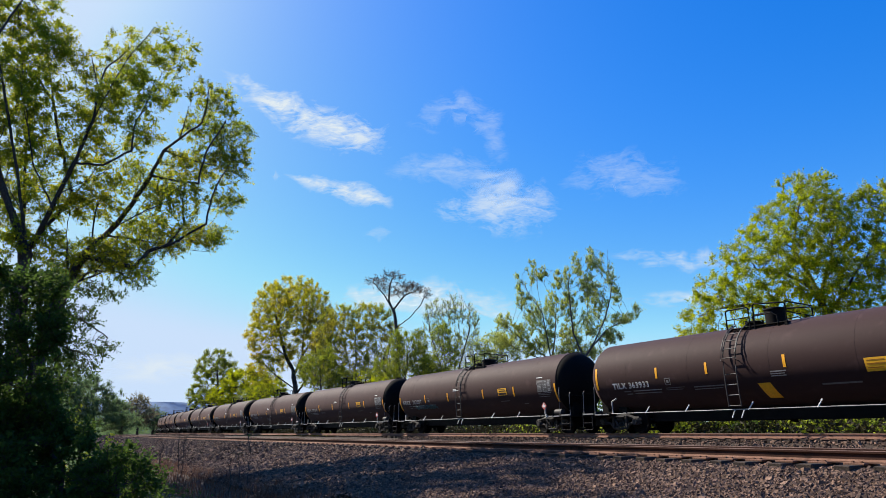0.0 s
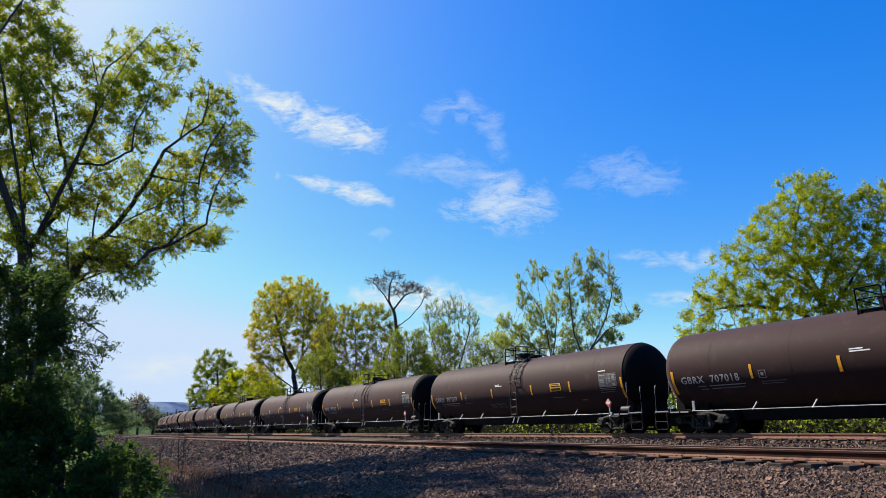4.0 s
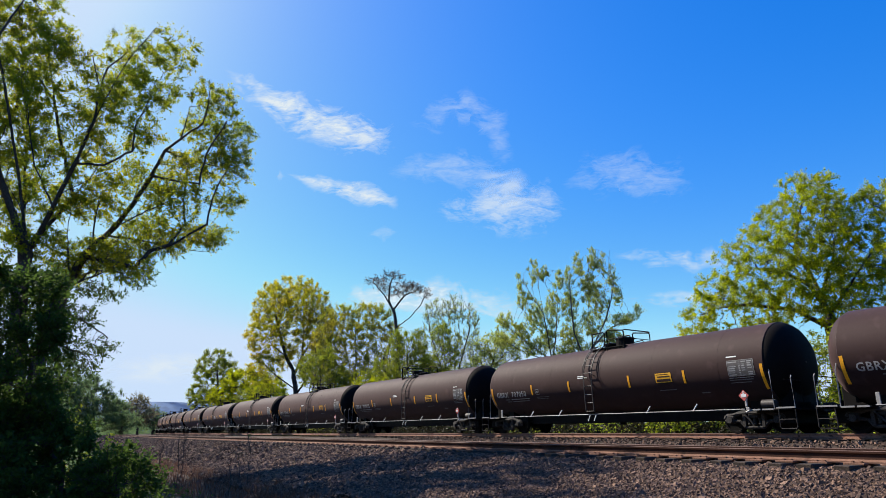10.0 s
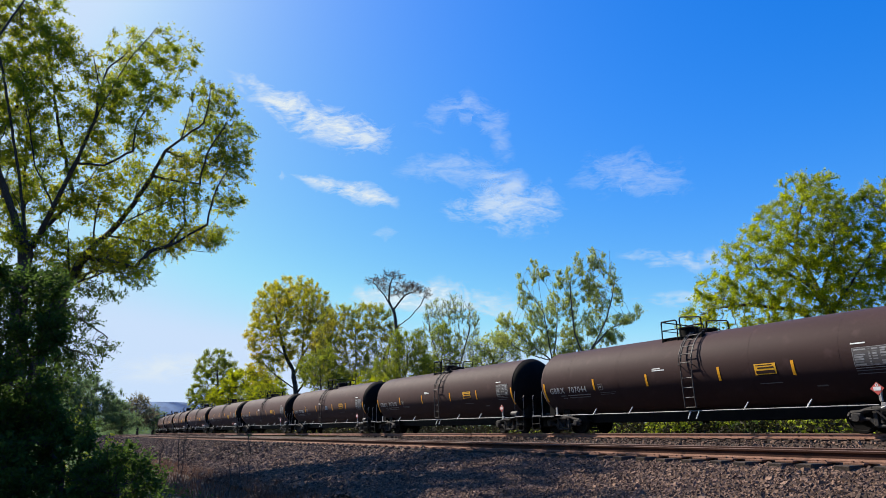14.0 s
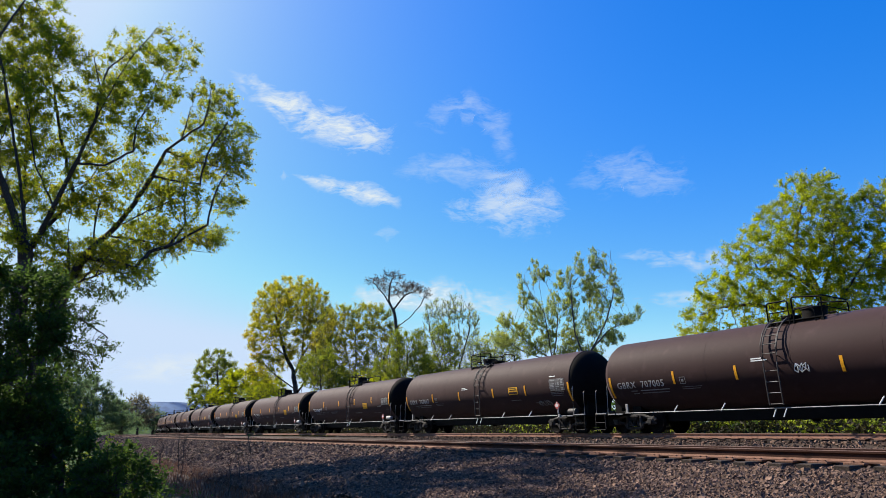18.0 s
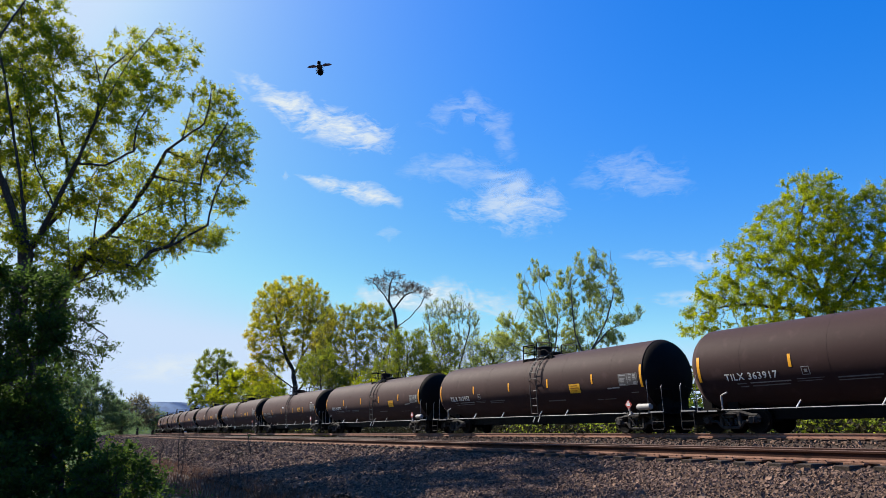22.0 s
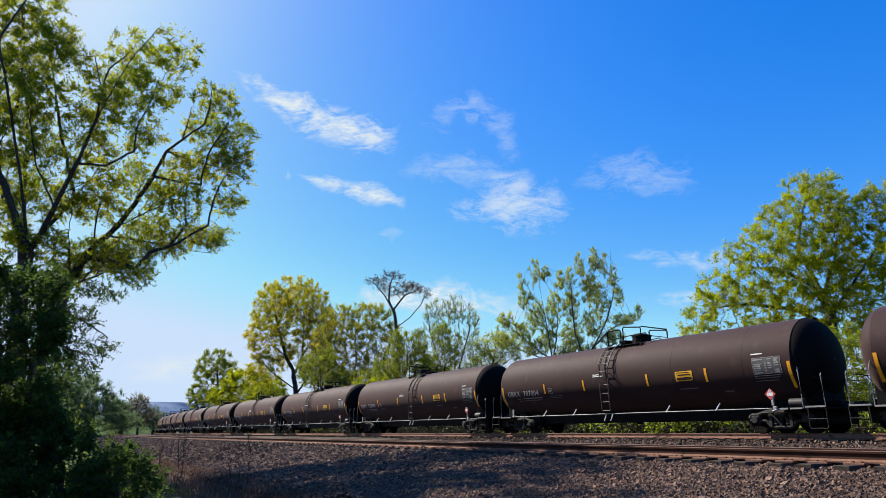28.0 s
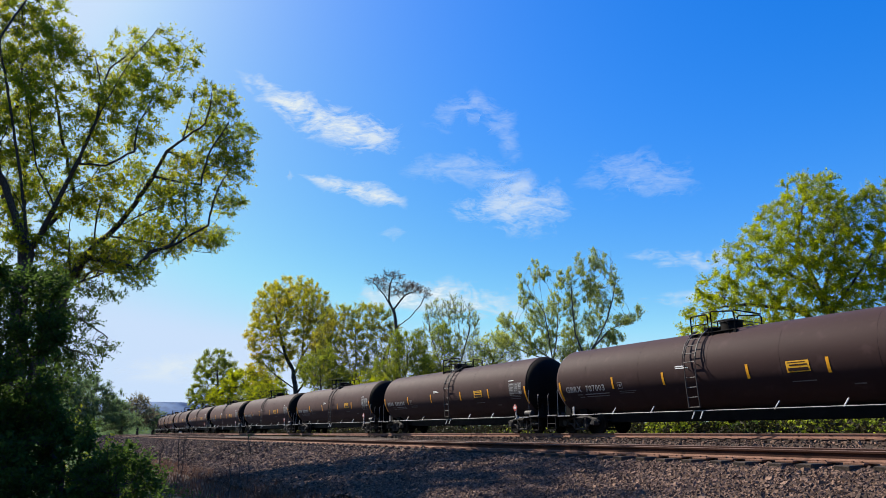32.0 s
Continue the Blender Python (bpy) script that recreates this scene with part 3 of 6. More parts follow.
    part("placard_panel", done(bm, "placard_panel", M_WHITE), dia)
    bm = bmesh.new()
    lathe(bm, [(-1.536, 0.02), (-1.536, 0.045), (-1.531, 0.045)], 10, "y", (px, 0, pz + 0.1), False)
    part("placard_mark", done(bm, "placard_mark", M_WHITE), dia)
    # reflective strips along the flank
    for x in stripes:
        bm = bmesh.new()
        low = 2.10 if kind in "TU" else 1.83
        patch(bm, x - 0.05, x + 0.05, low, low + (0.42 if kind in "TU" else 0.48), 0, 0.008)
        part("reflector_strip", done(bm, "reflector_strip", M_YELLOW), car, label="yellow reflective strip")
    # yellow warning panel with unreadable lines
    bm = bmesh.new()
    if kind in "TU":
        patch(bm, panel_x, panel_x + 0.70, 1.77, 2.17, 0, 0.008, 1, 5)
    else:
        patch(bm, 3.25, 4.02, 1.92, 2.28, 0, 0.008)
    panel = part("warning_panel", done(bm, "warning_panel", M_PLACARD), car, label="yellow warning panel with illegible lines")
    if kind in "TU":
        rows = ((2.08, 2.11, panel_x + 0.06, panel_x + 0.55), (1.97, 2.01, panel_x + 0.06, panel_x + 0.62), (1.86, 1.89, panel_x + 0.06, panel_x + 0.5))
    else:
        rows = ((2.215, 2.24, 3.3, 3.9), (2.12, 2.165, 3.36, 3.95), (1.955, 2.055, 3.3, 3.97))
    for z0, z1, xs0, x1 in rows:
        bm = bmesh.new()
        patch(bm, xs0, x1, z0, z1, 0, 0.012)
        part("text_bar", done(bm, "text_bar", M_TANK if kind not in "TU" else M_AMBER), panel)
    # data stencil block, as bars
    if kind not in "TU":
        bars = ((6.48, 6.9, 2.60, 2.64, M_WHITE), (6.5, 7.4, 1.80, 1.825, M_DIM), (6.5, 7.3, 1.71, 1.735, M_DIM), (6.5, 7.45, 1.875, 1.89, M_GREY), (-1.15, -0.75, 2.45, 2.49, M_WHITE), (-1.15, -0.55, 2.38, 2.42, M_WHITE), (3.3, 4.1, 1.62, 1.65, M_DIM), (5.15, 5.5, 1.44, 1.48, M_DIM))
        bx, bz, by = 6.50, 1.94, 2.49
    else:
        bars = ((-2.9, -1.6, 1.66, 1.70, M_DIM), (-2.9, -1.7, 1.58, 1.61, M_DIM), (1.8, 3.0, 1.48, 1.53, M_DIM), (5.85, 6.1, 1.83, 1.89, M_GREY), (6.15, 6.55, 1.84, 1.90, M_GREY), (7.1, 7.5, 1.62, 1.65, M_DIM), (5.0, 5.35, 1.42, 1.45, M_DIM), (5.45, 6.1, 1.42, 1.45, M_DIM))
        if kind == "U":
            bars += ((0.25, 0.8, 1.98, 2.02, M_GREY), (0.25, 0.75, 1.91, 1.94, M_GREY), (0.25, 0.78, 1.84, 1.87, M_GREY))
        bx, bz, by = 6.58, 1.93, 2.40
    block = part("data_stencil", None, car, label="block of small white illegible stencilling")
    bm = bmesh.new()
    patch(bm, bx, bx + 1.02, bz, by, 0, 0.006, 1, 6)
    part("stencil_field", done(bm, "stencil_field", M_STENCIL), block)
    rng = random.Random(3)
    step = (by - bz - 0.04) / 7
    for i in range(7):
        z = bz + 0.025 + step * i
        for x, w in ((0.04, 0.36), (0.45, 0.07), (0.56, 0.17), (0.78, 0.2)):
            if rng.random() < 0.1:
                continue
            x1 = x + w * rng.uniform(0.65, 1.0)
            bm = bmesh.new()
            patch(bm, bx + x, bx + x1, z, z + rng.choice((0.03, 0.04, 0.052)), 0, 0.010, 1, 1)
            part("text_bar", done(bm, "text_bar", M_DIM if rng.random() < 0.25 else M_GREY), block)
    for x0, x1, z0, z1 in ((bx, bx + 1.02, bz, bz + 0.012), (bx, bx + 1.02, by - 0.012, by), (bx, bx + 0.012, bz + 0.012, by - 0.012), (bx + 1.008, bx + 1.02, bz + 0.012, by - 0.012)):
        bm = bmesh.new()
        patch(bm, x0, x1, z0, z1, 0, 0.010, 1, 3)
        part("frame_line", done(bm, "frame_line", M_GREY), block)
    for x0, x1, z0, z1, mt in bars:
        bm = bmesh.new()
        patch(bm, x0, x1, z0, z1, 0, 0.008, 1, 1)
        part("text_bar", done(bm, "text_bar", mt), block)
    # lines below the number, and the small framed mark beside it
    left = -6.35 if kind in "TU" else -6.75
    for x0, x1, z0, z1, mt in ((left, left + 0.35, 1.66, 1.70, M_DIM), (left + 0.5, left + 1.95, 1.665, 1.70, M_GREY), (left + 0.1, left + 0.4, 1.56, 1.595, M_DIM), (left + 0.55, left + 1.9, 1.565, 1.60, M_DIM), (-4.2, -3.3, 1.70, 1.72, M_DIM), (-4.2, -3.4, 1.63, 1.65, M_DIM)):
        bm = bmesh.new()
        patch(bm, x0, x1, z0, z1, 0, 0.008, 1, 1)
        part("text_bar", done(bm, "text_bar", mt), car)
    bm = bmesh.new()
    fx = {"T": -3.95, "U": -4.15}[kind] if kind in "TU" else -4.22
    for x0, x1, z0, z1 in ((fx, fx + 0.26, 1.82, 1.84), (fx, fx + 0.26, 2.06, 2.08), (fx, fx + 0.02, 1.84, 2.06), (fx + 0.24, fx + 0.26, 1.84, 2.06), (fx + 0.08, fx + 0.18, 1.9, 2.0)):
        patch(bm, x0, x1, z0, z1, 0, 0.008, 1, 2)
    part("framed_mark", done(bm, "framed_mark", M_GREY), car)
    # ladder up the flank, both sides, with its curved upper part
    for side in (-1, 1):
        bm = bmesh.new()
        for dx in (-0.24, 0.24):
            pts = [(lad + dx, side * 1.56, 0.90), (lad + dx, side * 1.60, 1.5), (lad + dx, side * 1.62, 2.2)]
            pts += [(lad + dx, side * 1.62 * math.cos(q), AXIS_Z + 1.60 * math.sin(q)) for q in (radians(d) for d in (15, 30, 45, 58, 68))]
            rod(bm, pts, 0.026)
        for k in range(4):
            z = 0.93 + 0.36 * k
            rod(bm, [(lad - 0.24, side * 1.56, z), (lad + 0.24, side * 1.56, z)], 0.018)
        for d in (8, 20, 32, 44, 56):
            q = radians(d)
            rod(bm, [(lad - 0.24, side * 1.62 * math.cos(q), AXIS_Z + 1.6 * math.sin(q)), (lad + 0.24, side * 1.62 * math.cos(q), AXIS_Z + 1.6 * math.sin(q))], 0.018)
        part("ladder", done(bm, "ladder", M_STEEL), car)
        bm = bmesh.new()
        for dx in (-0.29, 0.29):
            pts = [(lad + dx, side * 1.66 * math.cos(q), AXIS_Z + 1.63 * math.sin(q)) for q in (radians(d) for d in (5, 20, 35, 50, 64))]
            rod(bm, [on_tank(lad + dx, AXIS_Z + 0.1, side, 0)] + pts + [on_tank(lad + dx, AXIS_Z + 1.34, side, 0)], 0.02)
        part("ladder_handrail", done(bm, "ladder_handrail", M_STEEL), car)
        for z in (1.29, 1.65):
            bm = bmesh.new()
            rod(bm, [(lad - 0.25, side * 1.575, z), (lad + 0.25, side * 1.575, z)], 0.014)
            part("rung_edge", done(bm, "rung_edge", M_DIM), car)
        for dx in (-0.12, 0.24):
            bm = bmesh.new()
            rod(bm, [(lad + dx - 0.05, side * 1.55, 0.52), (lad + dx + 0.05, side * 1.50, 0.78)], 0.022)
            part("ladder_foot", done(bm, "ladder_foot", M_WHITE), car)
    # top platform, guard rails and fittings
    TOP = AXIS_Z + TANK_R
    for y in (-0.78, -0.62, 0.62, 0.78):
        bm = bmesh.new()
        box(bm, rails[0], y - 0.07, TOP - 0.16, rails[1], y + 0.07, TOP - 0.12, 0.008)
        part("platform_board", done(bm, "platform_board", M_BLACK), car)
    for x in (rails[0] + 0.05, lad, rails[1] - 0.05):
        bm = bmesh.new()
        box(bm, x - 0.04, -0.85, TOP - 0.30, x + 0.04, 0.85, TOP - 0.162)
        part("platform_bearer", done(bm, "platform_bearer", M_BLACK), car)
    span = rails[1] - rails[0]
    for side in (-1, 1):
        y, h = side * 0.84, 0.56
        for x0, x1, bow in ((rails[0], rails[0] + 0.40 * span, 0.0), (rails[0] + 0.48 * span, rails[1], 0.08)):
            bm = bmesh.new()
            rod(bm, [(x0, y, TOP - 0.3), (x0, y, TOP + h + bow - 0.06), (x0 + 0.06, y, TOP + h + bow), (x1 - 0.06, y, TOP + h - bow * 0.4), (x1, y, TOP + h - 0.06 - bow * 0.4), (x1, y, TOP - 0.3)], 0.03)
            if bow:
                rod(bm, [(x0, y, TOP + 0.2), (x0 + 0.55 * (x1 - x0), y, TOP + 0.24), (x0 + 0.72 * (x1 - x0), y, TOP + 0.1), (x0 + 0.74 * (x1 - x0), y, TOP - 0.3)], 0.022)
            else:
                rod(bm, [(x0, y, TOP + 0.2), (x1, y, TOP + 0.2)], 0.02)
            part("guard_rail", done(bm, "guard_rail", M_BLACK), car)
    bm = bmesh.new()
    far_end = rails[0] if lad > sum(rails) / 2 else rails[1]
    rod(bm, [(far_end, -0.84, TOP + 0.56), (far_end, 0.84, TOP + 0.56)], 0.026)
    rod(bm, [(far_end, -0.84, TOP + 0.2), (far_end, 0.84, TOP + 0.2)], 0.018)
    part("end_guard", done(bm, "end_guard", M_BLACK), car)
    bm = bmesh.new()
    lathe(bm, [(-0.1, hatch_r), (hatch_h - 0.04, hatch_r), (hatch_h - 0.04, hatch_r + 0.04), (hatch_h, hatch_r + 0.03), (hatch_h + 0.04, hatch_r * 0.7)], 20, "z", (hatch_x, 0, TOP))
    part("valve_housing", done(bm, "valve_housing", M_BLACK, True), car)
    bm = bmesh.new()
    mx = hatch_x + (0.85 if lad > hatch_x else -0.85)
    lathe(bm, [(-0.12, 0.27), (0.08, 0.27), (0.085, 0.33), (0.13, 0.33), (0.17, 0.2)], 16, "z", (mx, 0, TOP))
    for k in range(6):
        q = k * 1.047
        box(bm, mx + 0.32 * math.cos(q) - 0.03, 0.32 * math.sin(q) - 0.03, TOP + 0.04, mx + 0.32 * math.cos(q) + 0.03, 0.32 * math.sin(q) + 0.03, TOP + 0.18, 0.008)
    part("manway", done(bm, "manway", M_BLACK), car)
    # bottom outlet with its skid
    bm = bmesh.new()
    box(bm, -0.55, -0.35, 0.52, 0.55, 0.35, 0.92, 0.06)
    lathe(bm, [(0.38, 0.12), (0.55, 0.15)], 12, "z", (0, 0, 0))
    part("bottom_outlet", done(bm, "bottom_outlet", M_BLACK), car)
    bm = bmesh.new()
    rod(bm, [(-5.3, 0.35, 0.66), (-0.5, 0.35, 0.62), (5.3, 0.35, 0.66)], 0.03)
    rod(bm, [(-5.3, -0.35, 0.62), (5.3, -0.35, 0.60)], 0.025)
    part("brake_pipe", done(bm, "brake_pipe", M_BLACK), car)
    return car


NUMBERS = {-6: ("U", "TILX  363933"), -5: ("B", "GBRX 707097"), -4: ("A", "GBRX 707018"), -3: ("A", "GBRX 707059"), -2: ("A", "GBRX 707069"),
           -1: ("A", "GBRX 707015"), 0: ("B", "GBRX 707050"), 1: ("A", "GBRX 707055"), 2: ("A", "GBRX 707044"), 3: ("A", "GBRX 707058"),
           4: ("B", "GBRX 707005"), 5: ("A", "GBRX 707067"), 6: ("T", "TILX  363917"), 7: ("T", "TILX  363952"), 8: ("T", "TILX  363797"),
           9: ("A", "GBRX 707082"), 10: ("B", "GBRX 707004"), 11: ("A", "GBRX 707045"), 12: ("B", "GBRX 707003")}
PITCH = 18.2
protos = {k: tank_car(k) for k in "ABTU"}
used = set()
train = {}
for k in range(-8, 26):
    kind, text = NUMBERS.get(k, ("AB"[k % 3 == 0], ""))
    train[k] = (protos[kind] if kind not in used else copy_thing(protos[kind], pose(0, 0, 0)), kind, text)
    used.add(kind)
for k, (car, kind, text) in train.items():
    x0 = {"T": -6.75, "U": -6.9}.get(kind, -7.42)
    if text:
        mark, number = text.split()
        tall, gap = (0.23, 0.13) if kind in "TU" else (0.25, 0.26)
        ink = M_WHITE if kind in "TU" else M_WORN
        me = letters(mark, tall, x0, 1.80, ink)
        part("reporting_mark", me, car, label="white stencilled letters")
        part("car_number", letters(number, tall, max(v.co.x for v in me.vertices) + gap, 1.80, ink), car, label="white stencilled digits")
    else:
        for i in range(11):
            if i != 4:
                bm = bmesh.new()
                patch(bm, x0 + 0.225 * i, x0 + 0.225 * i + 0.16, 1.80, 2.04, 0, 0.008, 1, 2)
                part("number_bar", done(bm, "number_bar", M_GREY), car)
# marks that set single cars apart
car = train[-6][0]
bm = bmesh.new()
patch(bm, -0.18, 0.28, 1.17, 1.66, -0.15, 0.01, 2, 4)
part("loose_placard", done(bm, "loose_placard", M_PLACARD), car, label="large tilted yellow placard")


def scrawl(car, x, z, w, h, mat, seed, label):
    """Sprayed looping strokes on the flank."""
    rng = random.Random(seed)
    bm = bmesh.new()
    n = max(4, int(w / 0.16))
    last = None
    for i in range(n * 4 + 1):
        u = i / (n * 4)
        px = x + w * u + 0.08 * math.sin(i * 2.1 + rng.random())
        pz = z + h * (0.5 + 0.5 * math.sin(i * 1.57 + rng.uniform(-0.5, 0.5)))
        p = Vector(on_tank(px, pz, -1, 0.012))
        if last is not None:
            rod(bm, [last, p], 0.014, 4)
        last = p
    part("graffiti", done(bm, "graffiti", mat), car, label=label)


scrawl(train[-5][0], -5.9, 1.48, 2.6, 0.24, M_TEAL, 1, "teal sprayed scrawl")
scrawl(train[-1][0], -1.25, 1.36, 0.75, 0.34, M_GREY, 2, "grey sprayed tag")
scrawl(train[-1][0], 4.4, 1.4, 0.9, 0.3, M_GREY, 8, "grey sprayed tag")
scrawl(train[-3][0], -1.9, 1.32, 1.3, 0.22, M_DIM, 3, "faded sprayed tag")
scrawl(train[5][0], 5.35, 1.30, 0.95, 0.24, M_GREY, 4, "grey sprayed tag")
scrawl(train[4][0], 0.35, 1.9, 0.4, 0.3, M_WHITE, 5, "white sprayed blot")
scrawl(train[-2][0], -1.6, 2.7, 0.12, 0.5, M_GREY, 6, "pale streak of spilled product")
# ---- trees and plants ----
FACING = radians(58.28)


def ahead(right, forward, z=0.0):
    """A place so many metres to the right of and ahead of the camera."""
    c, s = math.cos(FACING), math.sin(FACING)
    return Vector((right * c - forward * s, right * s + forward * c, z))


def tubes(segs, sides=5):
    """Tapered limbs: rows of (p0, p1, r0, r1)."""
    p0 = np.array([s[0] for s in segs])
    p1 = np.array([s[1] for s in segs])
    r0 = np.array([s[2] for s in segs])[:, None]
    r1 = np.array([s[3] for s in segs])[:, None]
    d = p1 - p0
    d /= np.linalg.norm(d, axis=1, keepdims=True) + 1e-9
    ref = np.where(np.abs(d[:, 2:3]) > 0.9, [[1.0, 0, 0]], [[0, 0, 1.0]])
    u = np.cross(d, ref)
    u /= np.linalg.norm(u, axis=1, keepdims=True) + 1e-9
    w = np.cross(d, u)
    vs = []
    for k in range(sides):
        q = 2 * math.pi * k / sides
        vs.append(p0 + (u * math.cos(q) + w * math.sin(q)) * r0)
    for k in range(sides):
        q = 2 * math.pi * k / sides
        vs.append(p1 + (u * math.cos(q) + w * math.sin(q)) * r1)
    v = np.stack(vs, 1)
    f = np.array([(k, (k + 1) % sides, sides + (k + 1) % sides, sides + k) for k in range(sides)])
    f = (f[None] + (np.arange(len(segs)) * 2 * sides)[:, None, None]).reshape(-1, 4)
    return v.reshape(-1, 3), f


def leaves(centers, size, rng, droop=0.3, slim=0.55, axis=None):
    """A folded leaf of four corners at each centre; axis: the way each one points."""
    n = len(centers)
    a = rng.normal(size=(n, 3)) if axis is None else axis + rng.normal(size=(n, 3)) * 0.35
    a[:, 2] -= droop
    a /= np.linalg.norm(a, axis=1, keepdims=True) + 1e-9
    b = np.cross(a, rng.normal(size=(n, 3)))
    b /= np.linalg.norm(b, axis=1, keepdims=True) + 1e-9
    c = np.cross(a, b)
    s = size * rng.uniform(0.6, 1.3, (n, 1))
    v = np.stack([centers - a * s * 0.5, centers + b * s * slim * 0.5 + c * s * 0.12, centers + a * s * 0.5, centers - b * s * slim * 0.5 + c * s * 0.12], 1)
    f = np.array([(0, 1, 2), (0, 2, 3)])
    f = (f[None] + (np.arange(n) * 4)[:, None, None]).reshape(-1, 3)
    return v.reshape(-1, 3), f


def sprays(starts, ways, length, leaf, per, rng, droop, slim):
    """Leafy twigs: the leaves' vertices and faces, and the twigs as limbs."""
    n = len(starts)
    run = length * rng.uniform(0.45, 1.35, (n, 1))
    side = np.cross(ways, rng.normal(size=(n, 3)))
    side /= np.linalg.norm(side, axis=1, keepdims=True) + 1e-9
    spots, axes = [], []
    for j in range(per):
        t = (j + rng.uniform(0, 1, (n, 1))) / per * 0.9 + 0.15
        flank = side * (1 if j % 2 else -1)
        spots.append(starts + ways * run * t + flank * leaf * 0.4 + rng.normal(size=(n, 3)) * leaf * 0.18)
        axes.append(ways * 0.7 + flank * 0.7)
    v, f = leaves(np.concatenate(spots), leaf, rng, droop, slim, np.concatenate(axes))
    return v, f, (starts, starts + ways * run)


def grow(pos, par, n, low, goals, step, lift, rng, rounds=90):
    """Wood that grows from the first n joints towards the goals: places and parents of all joints."""
    kill, fresh = step * 1.25, low
    near = np.full(len(goals), 1e9)
    who = np.zeros(len(goals), int)
    alive = np.ones(len(goals), bool)
    tries = np.zeros(len(pos), int)
    for _ in range(rounds):
        for k in range(fresh, n):
            dd = np.linalg.norm(goals - pos[k], axis=1)
            better = dd < near
            near[better], who[better] = dd[better], k
        alive &= near > kill
        if not alive.any():
            break
        fresh = n
        src = who[alive]
        way = goals[alive] - pos[src]
        way /= np.linalg.norm(way, axis=1, keepdims=True)
        for k in np.unique(src):
            if tries[k] > 3 or n >= len(pos) - 10:
                continue
            tries[k] += 1
            v = way[src == k].sum(axis=0)
            v = v / (np.linalg.norm(v) + 1e-6) + rng.normal(size=3) * 0.26 + [0, 0, lift]
            pos[n] = pos[k] + v / np.linalg.norm(v) * step
            par[n] = k
            n += 1
        if n == fresh:
            break
    return pos[:n], par[:n]


def tree(spot, trunk, blobs, seed, leaf, leaf_mat, bark, label, trunk_r=0.3, cover=1.2, group="", name="tree", droop=0.3, upright=0.0, depth=1.0, category="tree", slim=0.55, fuzz=1.0, goals_n=700, limbs=(), outer=0.6, tip_leaves=3, scale=1.0, per=7, shoots=0.3, even=0.35, twig=1.0, bare=0.0, spikes=0.12, spread=False):
    """trunk: (x, z) points; limbs: the same, each leaving the nearest wood; blobs: (x, z, half width, half height) of the crown's masses, with their depth where it matters; bare: the share of twigs without leaves."""
    if scale != 1.0:
        trunk = [(x * scale, z * scale) for x, z in trunk]
        limbs = [[(x * scale, z * scale) for x, z in limb] for limb in limbs]
        blobs = [tuple(v * scale for v in b) for b in blobs]
    rng = np.random.default_rng(seed)
    base = tagged(new(name), label, category, group)
    base.matrix_basis = Matrix.Translation(spot) @ Matrix.Rotation(FACING, 4, "Z")
    area = sum(b[2] * b[3] for b in blobs)
    step = 0.62 * math.sqrt(area * 3.0 / goals_n) + leaf * 0.3
    pos, par = np.zeros((12000, 3)), np.full(12000, -1)
    pos[0] = (0, 0, -0.3)
    n = 1
    for x, z in trunk:
        p, q = pos[n - 1].copy(), np.array([x, rng.uniform(-0.15, 0.15), z])
        for i in range(1, 5):
            pos[n] = p + (q - p) * i / 4 + (rng.normal(size=3) * trunk_r * 0.12 if i < 4 else 0)
            par[n] = n - 1
            n += 1
    low = int(n * 0.3)
    for limb in limbs:
        flat = np.linalg.norm(pos[:n, [0, 2]] - np.array(limb[0]), axis=1)
        at = int(np.argmin(flat))
        side = rng.uniform(-0.45, 0.45)
        for num, (x, z) in enumerate(limb[1:]):
            p = pos[at].copy()
            if num == len(limb) - 2:
                x, z = p[0] + 0.7 * (x - p[0]), p[2] + 0.7 * (z - p[2])
            run_len = math.hypot(x - p[0], z - p[2])
            q = np.array([x, p[1] + side * run_len * depth, z])
            cuts = max(1, int(run_len / max(step, 0.25)))
            for i in range(1, cuts + 1):
                pos[n] = p + (q - p) * i / cuts + rng.normal(size=3) * 0.05 * run_len / cuts
                par[n] = at
                at = n
                n += 1
    if spread:
        # a limb of its own towards each mass of the crown
        for bx, bz, rx, rz, *deep_at in sorted(blobs, key=lambda b: b[1]):
            wood_low = np.where(pos[:n, 2] < bz - 0.9 * max(rx, rz))[0]
            gap = np.hypot(pos[wood_low, 0] - bx, (bz - pos[wood_low, 2]) * 0.75)
            at = int(wood_low[np.argmin(gap)])
            p = pos[at].copy()
            q = np.array([bx, p[1] + rng.uniform(-0.5, 0.5) * rx * depth, bz + rz * 0.3])
            run_len = float(np.linalg.norm(q - p))
            cuts = max(2, int(run_len / max(step, 0.25)))
            sag = rng.uniform(-0.03, 0.03) * run_len
            for i in range(1, cuts + 1):
                t = i / cuts
                pos[n] = p + (q - p) * t + np.array([sag, 0, 0.015 * run_len]) * 4 * t * (1 - t) + rng.normal(size=3) * 0.04 * run_len / cuts
                par[n] = at
                at = n
                n += 1
    first = n
    goals = []
    for bx, bz, rx, rz, *deep_at in blobs:
        c = np.array([bx, deep_at[0] if deep_at else rng.uniform(-1, 1) * rx * 0.6 * depth, bz])
        m = max(8, int(goals_n * rx * rz / area))
        g = rng.normal(size=(m, 3))
        g /= np.linalg.norm(g, axis=1, keepdims=True)
        g *= rng.uniform(0.06, 1.0, (m, 1)) ** outer * np.where(rng.random((m, 1)) < spikes, rng.uniform(1.05, 1.4, (m, 1)), 1.08)
        goals.append(c + g * [rx, rx * depth, rz])
    goals = np.concatenate(goals)
